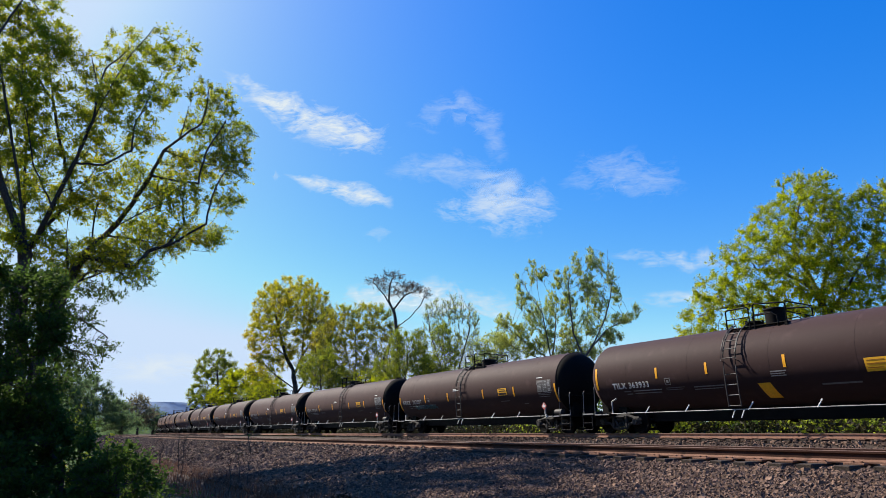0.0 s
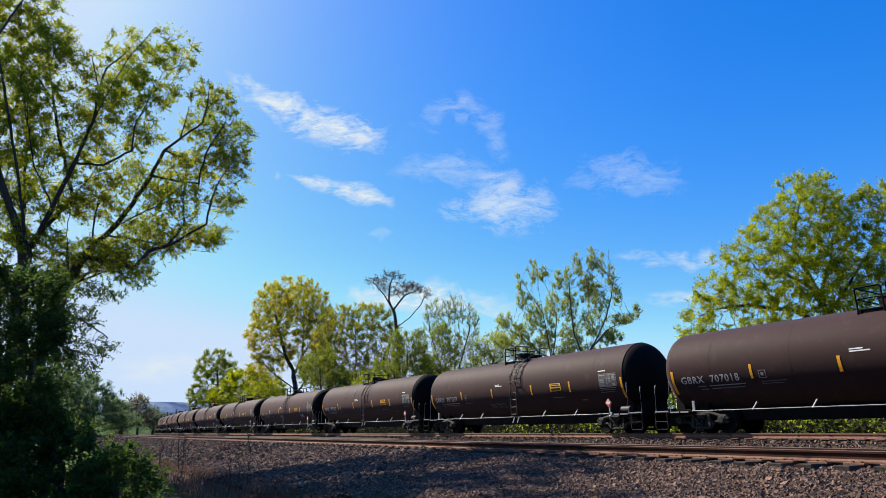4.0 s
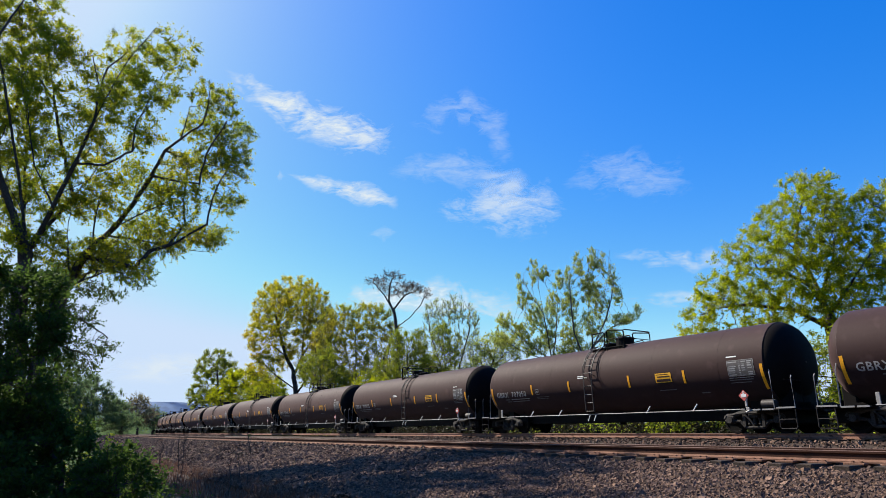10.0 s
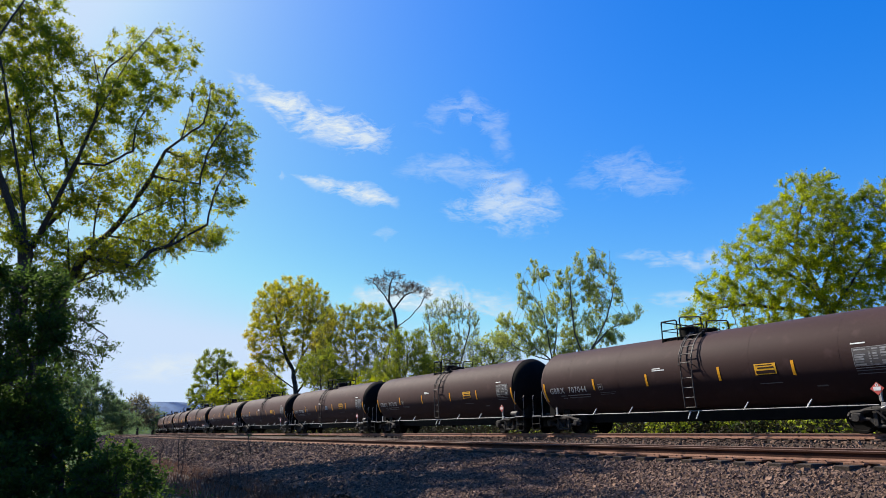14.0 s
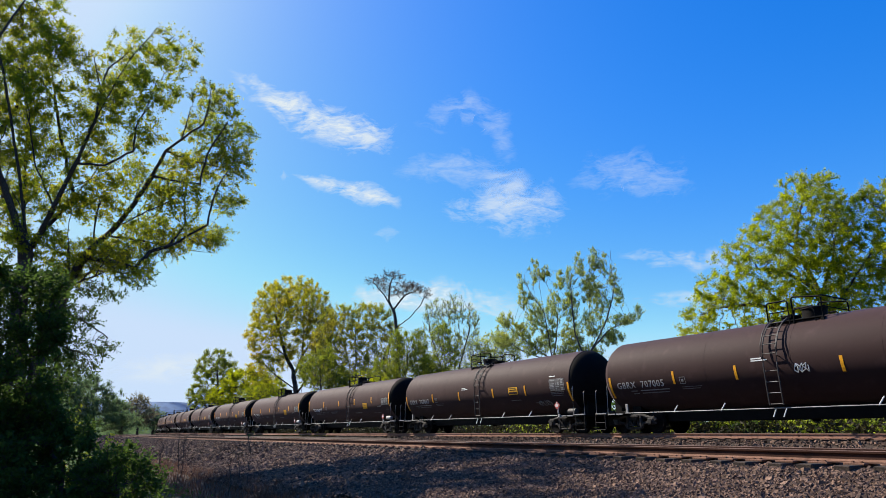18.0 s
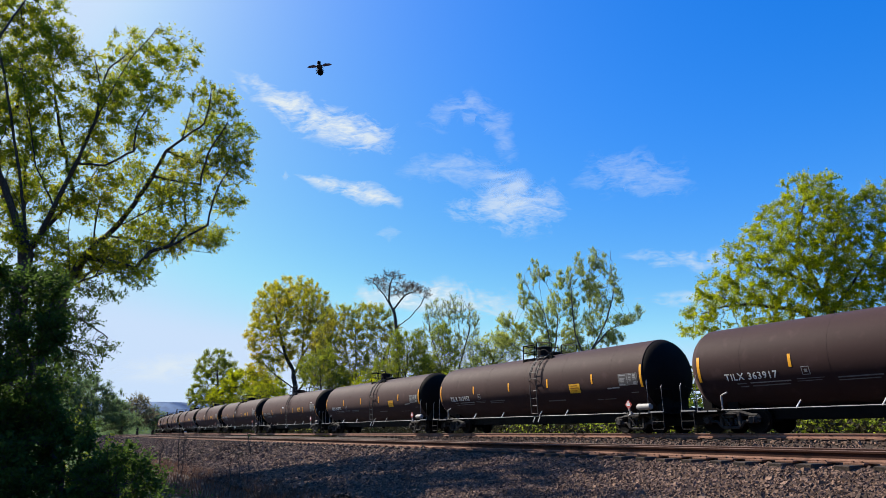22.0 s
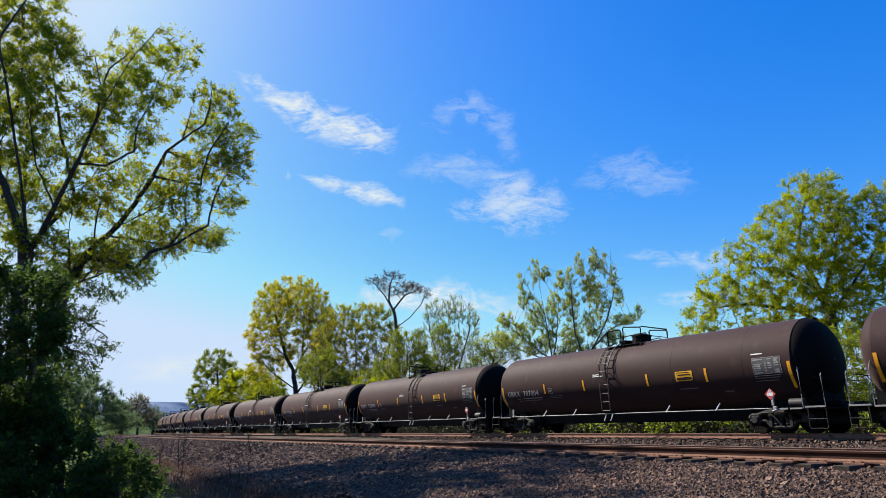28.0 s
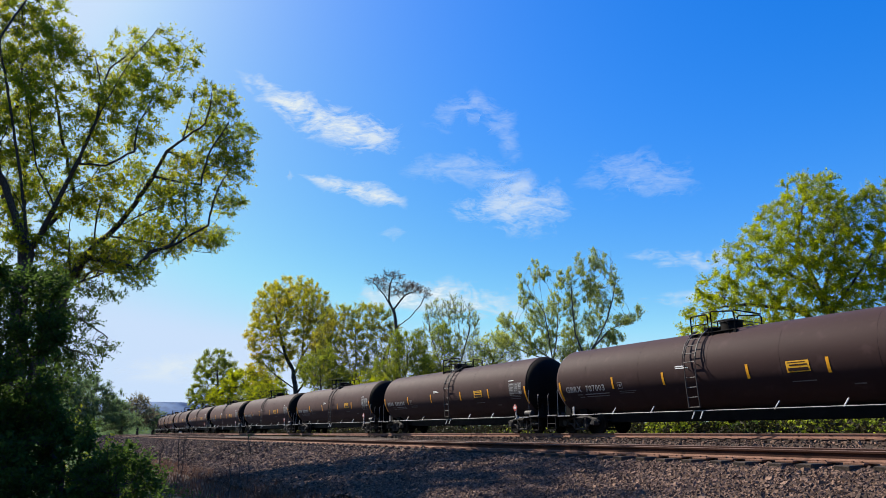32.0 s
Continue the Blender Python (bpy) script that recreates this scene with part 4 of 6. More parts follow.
    pos, par = grow(pos, par, n, low, goals, step, upright * 0.45, rng)
    n = len(pos)
    tips = np.zeros(n)
    kids = np.bincount(par[1:], minlength=n)
    reach = np.zeros(n)
    for k in range(n - 1, 0, -1):
        if kids[k] == 0:
            tips[k] = 1
        tips[par[k]] += tips[k]
        reach[par[k]] = max(reach[par[k]], reach[k] + 1)
    fine_r = max(leaf * 0.045, 0.0002 * Vector(spot).length)
    fat = trunk_r / max(1, tips[0]) ** 0.6
    r = np.maximum(fat * np.maximum(tips, 1) ** 0.6, fine_r)
    ks = np.arange(1, n)
    flare = np.where(pos[par[ks]][:, 2] < 0.3, 1.3, 1.0)
    wood = list(zip(pos[par[ks]], pos[ks], np.minimum(r[par[ks]], r[ks] * 1.5) * flare, r[ks]))
    v, f = tubes(wood, 5)
    ends = np.where((reach <= tip_leaves) & (np.arange(n) >= first))[0]
    want = int(cover * math.pi * area / (leaf * leaf * slim * 0.5) / per)
    # some limbs bear more leafy twigs than others
    load = rng.uniform(even, 1.0, len(ends)) ** 1.3
    pick = rng.choice(ends, want, p=load / load.sum())
    way = pos[pick] - pos[par[pick]]
    way /= np.linalg.norm(way, axis=1, keepdims=True) + 1e-9
    start = pos[par[pick]] + (pos[pick] - pos[par[pick]]) * rng.uniform(0, 1.1, (want, 1)) + rng.normal(size=(want, 3)) * step * 0.12 * fuzz
    away = start - goals.mean(axis=0)
    away /= np.linalg.norm(away, axis=1, keepdims=True) + 1e-9
    way = way * 0.6 + rng.normal(size=(want, 3)) * 0.5 + away * 0.35 + [0, 0, shoots]
    way /= np.linalg.norm(way, axis=1, keepdims=True) + 1e-9
    reach_out = max(3.4 * leaf, 0.75 * step) * twig
    leafy = rng.random(want) >= bare
    lv, lf, _ = sprays(start[leafy], way[leafy], reach_out, leaf, per, rng, droop, slim)
    thin = rng.random(want) < min(1.0, 5500 / want)
    tv, tf = tubes(list(zip(start[thin], (start + way * reach_out)[thin], np.full(thin.sum(), fine_r * 0.8), np.full(thin.sum(), fine_r * 0.4))), 3)
    part("trunk", bulk_mesh("trunk", v, f, bark, True), base, label="dark branching trunk and limbs")
    tagged(part("twig_mass", bulk_mesh("twig_mass", tv, tf, bark), base, label="thin dark twigs"), kind="stuff")
    part("crown", bulk_mesh("crown", lv, lf, leaf_mat), base, label="crown of many small leaves")
    return base


# woods beyond the train
tree((-93.6, 33.0, -0.6), [(-0.38, 4.32), (-0.84, 7.58), (-1.31, 9.65)], [(-2.08, 17.58, 5.87, 5.35), (-5.92, 14.72, 2.4, 3.85), (2.06, 16.01, 2.92, 4.3), (-1.38, 20.21, 5.04, 2.78), (-5.36, 9.65, 2.7, 2.53), (-3.22, 11.75, 2.04, 2.04), (1.6, 10.49, 2.2, 2.96), (-5.24, 19.5, 2.6, 3.04), (3.31, 13.44, 1.71, 2.99)],
     11, 0.17, L_GOLD, M_BARK, "tall round-crowned tree in golden-green spring leaf", 0.42, 2.6, "trees along the line", goals_n=3000, spikes=0.0, outer=0.4, limbs=[[(-1.31, 9.65), (-2.55, 11.75), (-3.63, 15.15), (-4.78, 19.06), (-4.51, 21.45)], [(-1.08, 8.82), (-0.42, 11.75), (-0.66, 15.58), (-1.34, 19.5), (-1.06, 21.99)], [(-0.42, 11.75), (1.08, 15.15), (2.21, 18.19), (2.98, 19.94)], [(-2.55, 11.75), (-4.79, 13.44), (-6.7, 16.01)], [(-0.53, 6.76), (-3.61, 8.82), (-5.88, 10.91)], [(-0.57, 5.95), (1.44, 8.82), (2.12, 11.75), (3.27, 14.3)], [(-3.63, 15.15), (-6.04, 18.62), (-7.41, 19.5)], [(-0.66, 15.58), (0.43, 19.06), (1.61, 21.27)]])
tree((-76.8, 35.4, -0.6), [(-0.91, 2.78), (-1.44, 5.23)], [(-3.44, 14.32, 2.61, 2.38), (-0.87, 15.3, 2.62, 1.94), (1.77, 14.55, 2.24, 2.24), (-5.19, 12.09, 1.85, 2.96), (-0.37, 11.72, 3.32, 2.36), (3.46, 12.09, 1.63, 2.59), (-5.35, 8.08, 1.82, 2.19), (-2.41, 7.72, 2.92, 1.82), (1.57, 8.44, 2.56, 2.34), (4.12, 8.8, 1.61, 2.19), (-4.03, 10.99, 2.21, 2.21)],
     12, 0.17, L_BROWN, M_BARK, "dense many-stemmed tree with olive-brown young leaves", 0.36, 2.3, "trees along the line", goals_n=2600, upright=0.3, spikes=0.04, outer=0.42, bare=0.15, limbs=[[(-1.44, 5.23), (-3.19, 8.8), (-5.54, 11.72), (-7.01, 14.32)], [(-1.44, 5.23), (-2.12, 9.53), (-3.39, 13.2), (-4.27, 16.21)], [(-1.44, 5.23), (-1.17, 9.53), (-1.53, 13.2), (-2.04, 16.59)], [(-1.44, 5.23), (-0.12, 8.8), (0.35, 12.46), (0.6, 16.21)], [(-1.27, 4.53), (1.39, 7.36), (3.34, 10.99), (4.01, 14.32)], [(-2.12, 9.53), (-4.83, 12.46), (-5.69, 14.7)], [(-0.12, 8.8), (1.83, 12.46), (2.49, 15.45)]])
tree((-63.8, 33.7, -0.6), [(-0.29, 2.48), (-0.18, 6.41), (-0.19, 10.46), (-0.64, 13.67), (-1.32, 15.17)], [(-2.67, 17.42, 1.43, 0.52), (-0.93, 17.95, 1.44, 0.52), (0.72, 16.95, 1.43, 0.52), (-0.57, 16.29, 1.17, 0.52), (1.7, 16.49, 1.04, 0.52), (-1.74, 16.69, 0.97, 0.39), (3.0, 15.96, 0.52, 0.65)],
     13, 0.12, L_BUD, M_BARK, "tall thin dark tree, nearly bare, with a flat top", 0.2, 1.6, "trees along the line", goals_n=1400, bare=0.55, shoots=0.1, limbs=[[(-0.23, 12.05), (1.1, 13.02), (2.37, 14.32), (3.13, 15.83)], [(-0.64, 13.67), (-1.85, 15.83), (-2.92, 16.88)], [(-0.53, 14.32), (0.41, 15.96), (1.83, 16.62)], [(-0.19, 10.14), (-1.1, 11.41), (-1.39, 12.57)], [(-0.15, 8.26), (-1.4, 10.46), (-1.9, 12.7)], [(-1.32, 15.17), (-1.22, 16.62), (-0.86, 17.82)]])
tree((-64.1, 40.8, -0.6), [(-0.1, 2.58), (-0.15, 4.8)], [(-2.83, 13.7, 0.61, 1.76), (-2.22, 14.05, 0.54, 1.76), (-1.55, 14.39, 0.54, 1.9), (-0.8, 14.59, 0.54, 1.76), (-0.12, 14.59, 0.54, 1.9), (0.62, 14.52, 0.54, 1.9), (1.3, 14.39, 0.54, 1.76), (2.24, 13.7, 0.61, 1.76), (-3.61, 10.34, 1.07, 2.0), (2.6, 10.01, 0.93, 2.33), (-1.27, 10.67, 1.47, 2.01), (0.86, 10.01, 1.33, 2.13), (-2.26, 7.7, 1.65, 1.45), (0.05, 7.05, 1.98, 1.45), (2.77, 13.02, 0.54, 1.35)],
     14, 0.12, L_PALE, M_PALEBARK, "pale grey-barked tree with upright half-bare branches", 0.24, 1.5, "trees along the line", upright=1.3, goals_n=1900, fuzz=0.7, bare=0.5, shoots=1.0, droop=-0.5, twig=1.4, limbs=[[(-0.15, 4.8), (-1.44, 8.68), (-2.54, 12.01), (-2.84, 14.87)], [(-0.15, 4.8), (-0.87, 8.68), (-1.51, 12.01), (-1.68, 15.63)], [(-0.15, 4.8), (-0.17, 8.68), (-0.24, 12.01), (-0.25, 15.97)], [(-0.15, 4.8), (0.49, 8.68), (0.96, 12.01), (1.11, 15.83)], [(-0.15, 4.8), (1.09, 8.68), (2.05, 12.01), (2.32, 14.87)], [(-0.16, 4.16), (-2.59, 7.38), (-3.81, 11.0)], [(-0.16, 4.16), (2.17, 7.7), (2.88, 11.34)], [(-0.61, 7.38), (-1.07, 11.34), (-0.94, 15.07)], [(0.38, 7.38), (0.47, 11.34), (0.42, 15.42)]])
airy_tree = tree((-46.8, 42.2, -0.6), [(0.14, 2.22), (-0.27, 4.55), (-0.79, 7.2)], [(-2.25, 15.43, 0.39, 1.12), (-1.3, 15.43, 0.45, 0.9), (-3.58, 14.29, 0.39, 1.01), (-3.07, 12.98, 0.67, 0.83), (0.25, 14.86, 0.5, 0.9), (1.23, 15.43, 0.45, 1.01), (2.31, 16.59, 0.51, 1.35), (3.74, 16.94, 0.57, 1.13), (4.74, 16.59, 0.51, 1.24), (5.58, 14.97, 0.56, 1.4), (6.06, 13.26, 0.5, 1.0), (2.9, 14.29, 0.78, 1.56), (4.05, 13.15, 0.89, 1.67), (1.24, 12.59, 0.83, 1.66), (-0.45, 12.03, 0.77, 1.66), (-2.13, 11.47, 0.99, 1.38), (3.34, 10.63, 1.1, 1.37), (6.11, 11.02, 1.38, 0.5), (7.74, 11.97, 0.55, 0.33), (1.33, 9.26, 1.09, 1.37), (-1.13, 9.26, 0.98, 1.37), (-3.57, 9.81, 1.21, 0.99), (-5.19, 10.69, 0.77, 0.77), (-5.5, 9.04, 1.09, 0.82), (-2.53, 8.17, 1.09, 0.82), (4.89, 9.26, 0.98, 0.82), (2.61, 7.74, 1.36, 0.81), (0.43, 7.74, 1.09, 0.81)],
     15, 0.17, L_PALE, M_PALEBARK, "airy tree with silvery spring leaves on upright limbs", 0.26, 2.9, "trees along the line", upright=1.6, goals_n=3200, fuzz=0.6, shoots=1.1, droop=-0.7, slim=0.5, twig=0.8, per=5, limbs=[[(-0.79, 7.2), (-1.23, 9.37), (-1.68, 11.58), (-2.15, 13.83), (-2.23, 16.01)], [(-0.69, 6.94), (-0.25, 9.37), (0.08, 11.58), (0.52, 14.69)], [(0.08, 2.99), (1.47, 5.08), (2.03, 7.2), (2.36, 9.92), (2.43, 13.83), (2.33, 17.0)], [(2.03, 7.2), (3.0, 8.82), (3.51, 11.58), (4.06, 14.97), (4.06, 17.41)], [(3.0, 8.82), (4.24, 11.02), (5.06, 13.26), (5.62, 15.55)], [(2.61, 7.74), (4.38, 9.92), (6.11, 10.91), (7.84, 11.86)], [(-0.79, 7.2), (-3.04, 9.1), (-4.48, 10.47), (-5.29, 10.91)], [(-1.68, 11.58), (-2.89, 13.26), (-3.68, 14.69)], [(2.03, 7.2), (1.21, 9.92), (1.17, 13.26), (1.25, 15.84)], [(3.51, 11.58), (4.47, 14.4), (4.88, 17.0)], [(-0.8, 6.94), (-3.36, 8.01), (-5.49, 9.37)]])
broad_tree = tree((-20.3, 39.5, -0.6), [(-0.02, 1.45), (0.13, 4.67), (0.31, 7.35)], [(0.5, 15.3, 1.6, 1.5), (-1.6, 13.4, 1.8, 1.4), (1.2, 13.0, 1.8, 1.6), (-3.6, 11.2, 2.4, 1.2), (-0.6, 10.5, 2.4, 1.4), (2.5, 10.5, 1.7, 1.8), (-5.7, 8.7, 2.4, 1.3), (-2.3, 8.0, 2.7, 1.4), (0.7, 7.7, 2.4, 1.6), (2.4, 6.3, 1.7, 2.1), (-7.2, 6.8, 1.5, 0.8), (-4.6, 6.3, 2.4, 1.0), (-0.03, 11.58, 2.09, 1.75), (-1.64, 10.14, 2.07, 1.55), (-3.76, 9.79, 1.72, 1.38), (-5.6, 8.91, 1.37, 1.2), (1.49, 12.31, 1.58, 1.93), (1.63, 9.08, 2.06, 1.71), (-3.12, 11.94, 1.47, 1.12), (-0.87, 14.09, 1.35, 1.14), (0.98, 15.69, 1.01, 0.86), (-6.72, 8.04, 1.19, 0.95), (-1.28, 8.04, 2.04, 1.36), (1.76, 14.36, 1.14, 1.21), (2.06, 11.58, 1.4, 1.57)],
     16, 0.135, L_BRIGHT, M_BARK, "broad tree in bright yellow-green spring leaf", 0.34, 1.8, "trees along the line", goals_n=2600, spikes=0.03, limbs=[[(0.25, 7.01), (-0.4, 9.26), (-1.64, 10.14), (-3.83, 10.57)], [(0.24, 7.35), (0.08, 10.14), (-0.32, 11.94), (-1.36, 13.23)], [(0.37, 8.73), (1.17, 10.86), (1.55, 12.68)], [(0.31, 7.35), (1.99, 10.14), (3.18, 11.94)], [(0.26, 6.67), (-1.3, 7.86), (-3.61, 8.38), (-6.36, 8.21)], [(-0.32, 11.94), (0.38, 14.17), (1.08, 16.27)]])
edge_tree = tree((-16.9, 41.1, -0.6), [(0.05, 0.8), (1.34, 7), (1.58, 11.3)], [(0.5, 14.5, 1.4, 1.2), (1.1, 12.4, 2.0, 2.1), (-0.1, 9.6, 2.0, 1.7), (3.2, 14.2, 2.4, 2.6), (1.7, 9.0, 2.6, 2.4), (-0.5, 5.7, 1.9, 1.9)],
     17, 0.14, L_BRIGHT, M_BARK, "tree in bright yellow-green leaf beside a larger one", 0.35, 1.9, "trees along the line", goals_n=900)
tree((-195.5, 45.1, -0.6), [(-0.1, 4.7), (-0.88, 12.6), (-1.76, 18.3)], [(-1.9, 19.9, 5.3, 4.3), (-4.7, 16.2, 4.0, 3.9), (1.1, 15.5, 4.0, 3.9), (-6.3, 11.0, 3.6, 3.9), (-0.8, 10.2, 4.9, 3.8)],
     18, 0.33, L_MID, M_BARK, "distant round tree in green leaf", 0.5, 2.8, "trees along the line", fuzz=0.6, spikes=0.0)
tree((-150.6, 41.7, -0.6), [(-0.25, 3.2), (-0.97, 8.8), (-2.28, 12)], [(-3.0, 12.4, 3.6, 2.8), (1.0, 11.4, 3.4, 3.8), (-5.2, 8.8, 3.9, 2.8), (-0.6, 7.3, 5.2, 3.0), (4.5, 8.8, 3.4, 4.3)],
     19, 0.3, L_BRIGHT, M_BARK, "bushy yellow-green tree beyond the bend", 0.4, 5.0, "trees along the line", fuzz=0.7, spikes=0.0)
tree(ahead(-14.80, 78.60, -0.6), [(0.1, 2.0), (0.2, 3.5)], [(-0.48, 7.27, 1.91, 1.77), (1.59, 6.8, 2.04, 1.5), (-1.56, 8.28, 1.23, 1.64), (0.46, 8.96, 1.51, 1.37)],
     21, 0.17, L_MID, M_BARK, "bushy green undergrowth tree below taller ones", 0.16, 2.2, "trees along the line", upright=0.6, goals_n=900)
tree(ahead(-4.04, 69.97, -0.6), [(0.1, 2.0), (0.2, 3.5)], [(-1.69, 7.14, 1.7, 1.95), (-0.18, 8.05, 1.34, 2.08), (1.03, 8.96, 1.23, 2.21), (-0.83, 9.88, 0.98, 1.72), (1.66, 6.84, 1.52, 1.58)],
     22, 0.17, L_MID, M_BARK, "bushy green tree between bare trunks", 0.16, 2.2, "trees along the line", upright=0.6, goals_n=900)
tree(ahead(4.94, 66.31, -0.6), [(0.1, 2.0), (0.2, 3.5)], [(-0.81, 8.52, 0.93, 1.51), (0.66, 9.39, 1.05, 1.4), (0.04, 7.66, 1.45, 1.27), (1.81, 8.52, 1.16, 1.16), (-1.7, 7.09, 1.04, 1.16)],
     23, 0.17, L_PALE, M_BARK, "low silvery shrub tree with upright twigs", 0.16, 2.2, "trees along the line", upright=0.6, goals_n=900)
for i, (r, f, high) in enumerate(((17.5, 31.0, 5.2), (21.5, 31.5, 6.0), (25.5, 31.0, 6.5), (12.5, 33.0, 3.6))):
    tree(ahead(r, f, -0.6), [(0.1, 1.0), (0.2, 2.0)], [(-0.9, high * 0.75, 1.4, high * 0.2), (0.9, high * 0.85, 1.4, high * 0.16), (-1.2, high * 0.4, 1.6, high * 0.22), (1.0, high * 0.45, 1.7, high * 0.25), (0.0, high * 0.18, 2.0, high * 0.16)],
         26 + i, 0.14, L_MID, M_BARK, "leafy green shrub growing behind the track", 0.1, 1.5, "shrubs behind the track", "shrub", category="shrub", goals_n=700, upright=0.5)
# low growth under the round-crowned trees
for i, (r, f, high, mt) in enumerate(((-31.0, 112.0, 9.6, L_BRIGHT), (-34.4, 119.0, 8.8, L_MID), (-10.5, 78.0, 8.4, L_MID), (-7.5, 74.0, 7.2, L_BRIGHT), (1.6, 72.0, 7.4, L_MID), (8.8, 66.0, 6.6, L_MID))):
    tree(ahead(r, f, -0.6), [(0.1, 1.5), (0.2, 3.0)], [(-1.4, high * 0.72, 1.9, high * 0.2), (1.2, high * 0.82, 1.9, high * 0.17), (-1.8, high * 0.42, 2.2, high * 0.2), (1.5, high * 0.45, 2.3, high * 0.24)],
         126 + i, 0.2, mt, M_BARK, "leafy undergrowth tree below taller ones", 0.14, 1.6, "trees along the line", goals_n=800, upright=0.5)
# bright shrub among the pale trees
tree(ahead(-0.3, 74, -0.6), [(0, 2), (0.2, 5)], [(0.0, 11.4, 1.2, 1.5), (0.6, 9.2, 1.5, 1.8), (-0.8, 7.5, 1.6, 1.8), (0.5, 6, 2.0, 1.8)],
     20, 0.22, L_SPRING, M_BARK, "slim bright green sapling among pale trees", 0.14, 2.0, "trees along the line")
# woods on the camera's side, far down the line, haze in their leaf colour
FAR_NEAR = (
    (ahead(-68.18, 130.0, -1.2), [(-0.38, 3.5), (-1.1, 8.3)], [(-1.28, 9.45, 3.59, 2.65), (-4.14, 8.35, 3.36, 3.3), (1.65, 7.04, 2.9, 2.84), (-1.1, 4.56, 5.0, 2.7), (2.94, 3.48, 3.32, 2.15)], L_FAR, "hazy green tree far down the line"),
    (ahead(-69.03, 120.0, -1.2), [(-0.39, 3.3), (-1.3, 8.8)], [(-1.8, 11.88, 3.65, 3.63), (-3.89, 8.81, 4.14, 4.09), (1.45, 7.8, 3.62, 3.56), (-1.06, 4.3, 5.12, 3.0)], L_FAR, "tall hazy green tree far down the line"),
    (ahead(-68.75, 150.0, -1.2), [(-0.31, 3.2), (-1.0, 7.5)], [(-1.06, 7.94, 1.8, 1.76), (-2.08, 5.94, 2.57, 2.0), (0.6, 5.07, 2.56, 1.99)], L_HAZE, "brownish half-leafed tree far down the line"),
    (ahead(-71.85, 165.0, -1.2), [(-0.24, 2.7), (-0.58, 5.4)], [(-0.24, 5.04, 2.53, 2.19), (-2.04, 3.68, 2.81, 1.63), (1.51, 3.41, 1.97, 1.36)], L_FAR, "low green tree near the end of the straight"),
    (ahead(-67.49, 140.0, -1.2), [(-0.27, 2.8), (-0.54, 4.8)], [(-1.01, 5.62, 2.4, 2.1), (0.81, 3.66, 3.1, 1.85), (-1.49, 3.08, 3.1, 1.61)], L_FAR, "low green tree beside a taller one"))
for i, (at, tr, bl, mt, lab) in enumerate(FAR_NEAR):
    tree(at, tr, bl, 40 + i, 0.32, mt, M_BARK, lab, 0.3, 3.0, "far trees on the near side")

# the leaning trees on the camera's side
NEAR_STAND = 1.1
lean_one = tree(ahead(-14.8 * NEAR_STAND, 22.0 * NEAR_STAND, -1.98), [(0.02, 4.94), (-0.12, 6.52), (-0.1, 8.06), (0.15, 8.59)],
     # the last five masses lie above the view, added to shade the bushes
     [(4.08, 16.23, 1.0, 0.89), (2.78, 15.98, 0.99, 1.02), (1.57, 15.23, 1.1, 1.13), (0.17, 15.73, 1.1, 1.14), (-1.37, 17.0, 1.23, 1.17), (-2.46, 18.04, 1.13, 1.06), (-0.88, 18.04, 0.68, 0.66), (3.63, 14.5, 1.09, 0.86), (2.46, 13.53, 1.07, 0.96), (0.96, 13.53, 1.07, 1.08), (-0.63, 14.01, 1.08, 1.1), (-1.98, 15.48, 0.88, 1.13), (3.41, 12.82, 0.85, 0.71), (0.16, 11.9, 1.16, 0.93), (-1.19, 12.36, 0.95, 1.06), (1.85, 11.9, 0.95, 0.81), (-1.03, 10.32, 0.93, 1.01), (0.67, 10.1, 1.03, 0.89), (-0.3, 8.59, 1.01, 0.86), (-3.83, 17.0, 1.56, 1.84), (-3.34, 13.53, 1.5, 1.7), (3.05, 11.55, 0.67, 0.5), (2.54, 10.77, 0.62, 0.42), (3.46, 12.47, 0.47, 0.47), (4.1, 14.25, 0.48, 0.39), (-2.2, 19.7, 1.3, 1.1), (-3.6, 19.9, 1.5, 1.3), (-5.0, 18.6, 1.5, 1.4), (-3.0, 21.4, 1.4, 1.0), (-1.2, 20.9, 1.2, 0.9)],
     31, 0.108, L_OLIVE, M_BARK, "tall leaning tree in fresh spring leaf beside the bank", 0.23, 2.3, "trees beside the bank", goals_n=2900, tip_leaves=4, scale=NEAR_STAND, spread=True, limbs=[[(0.15, 8.59), (0.74, 9.66), (1.53, 11.21), (2.16, 12.64), (2.93, 14.06), (3.85, 15.43)], [(0.15, 8.59), (0.78, 10.43), (1.22, 11.85), (0.66, 13.41), (0.12, 14.74)], [(-0.1, 8.06), (-0.6, 11.21), (-1.19, 14.01), (-1.54, 15.48), (-1.37, 17.0)], [(-0.1, 8.06), (-0.9, 10.54), (-1.7, 12.59), (-2.72, 14.74)], [(1.53, 11.21), (2.47, 11.21), (3.32, 11.9), (3.88, 12.87)], [(0.78, 10.43), (0.15, 12.59), (-0.24, 14.25), (-0.68, 16.23)], [(2.16, 12.64), (2.11, 14.5), (2.26, 16.23)], [(2.93, 14.06), (3.48, 14.01), (4.3, 14.37)], [(0.74, 9.66), (-0.04, 11.21), (-0.46, 13.06), (-0.97, 14.74)], [(-2.72, 14.74), (-2.83, 16.49), (-2.41, 17.77)], [(0.66, 13.41), (0.99, 14.74), (1.35, 15.98)], [(-0.24, 14.25), (-1.06, 15.23), (-2.03, 15.73)]])
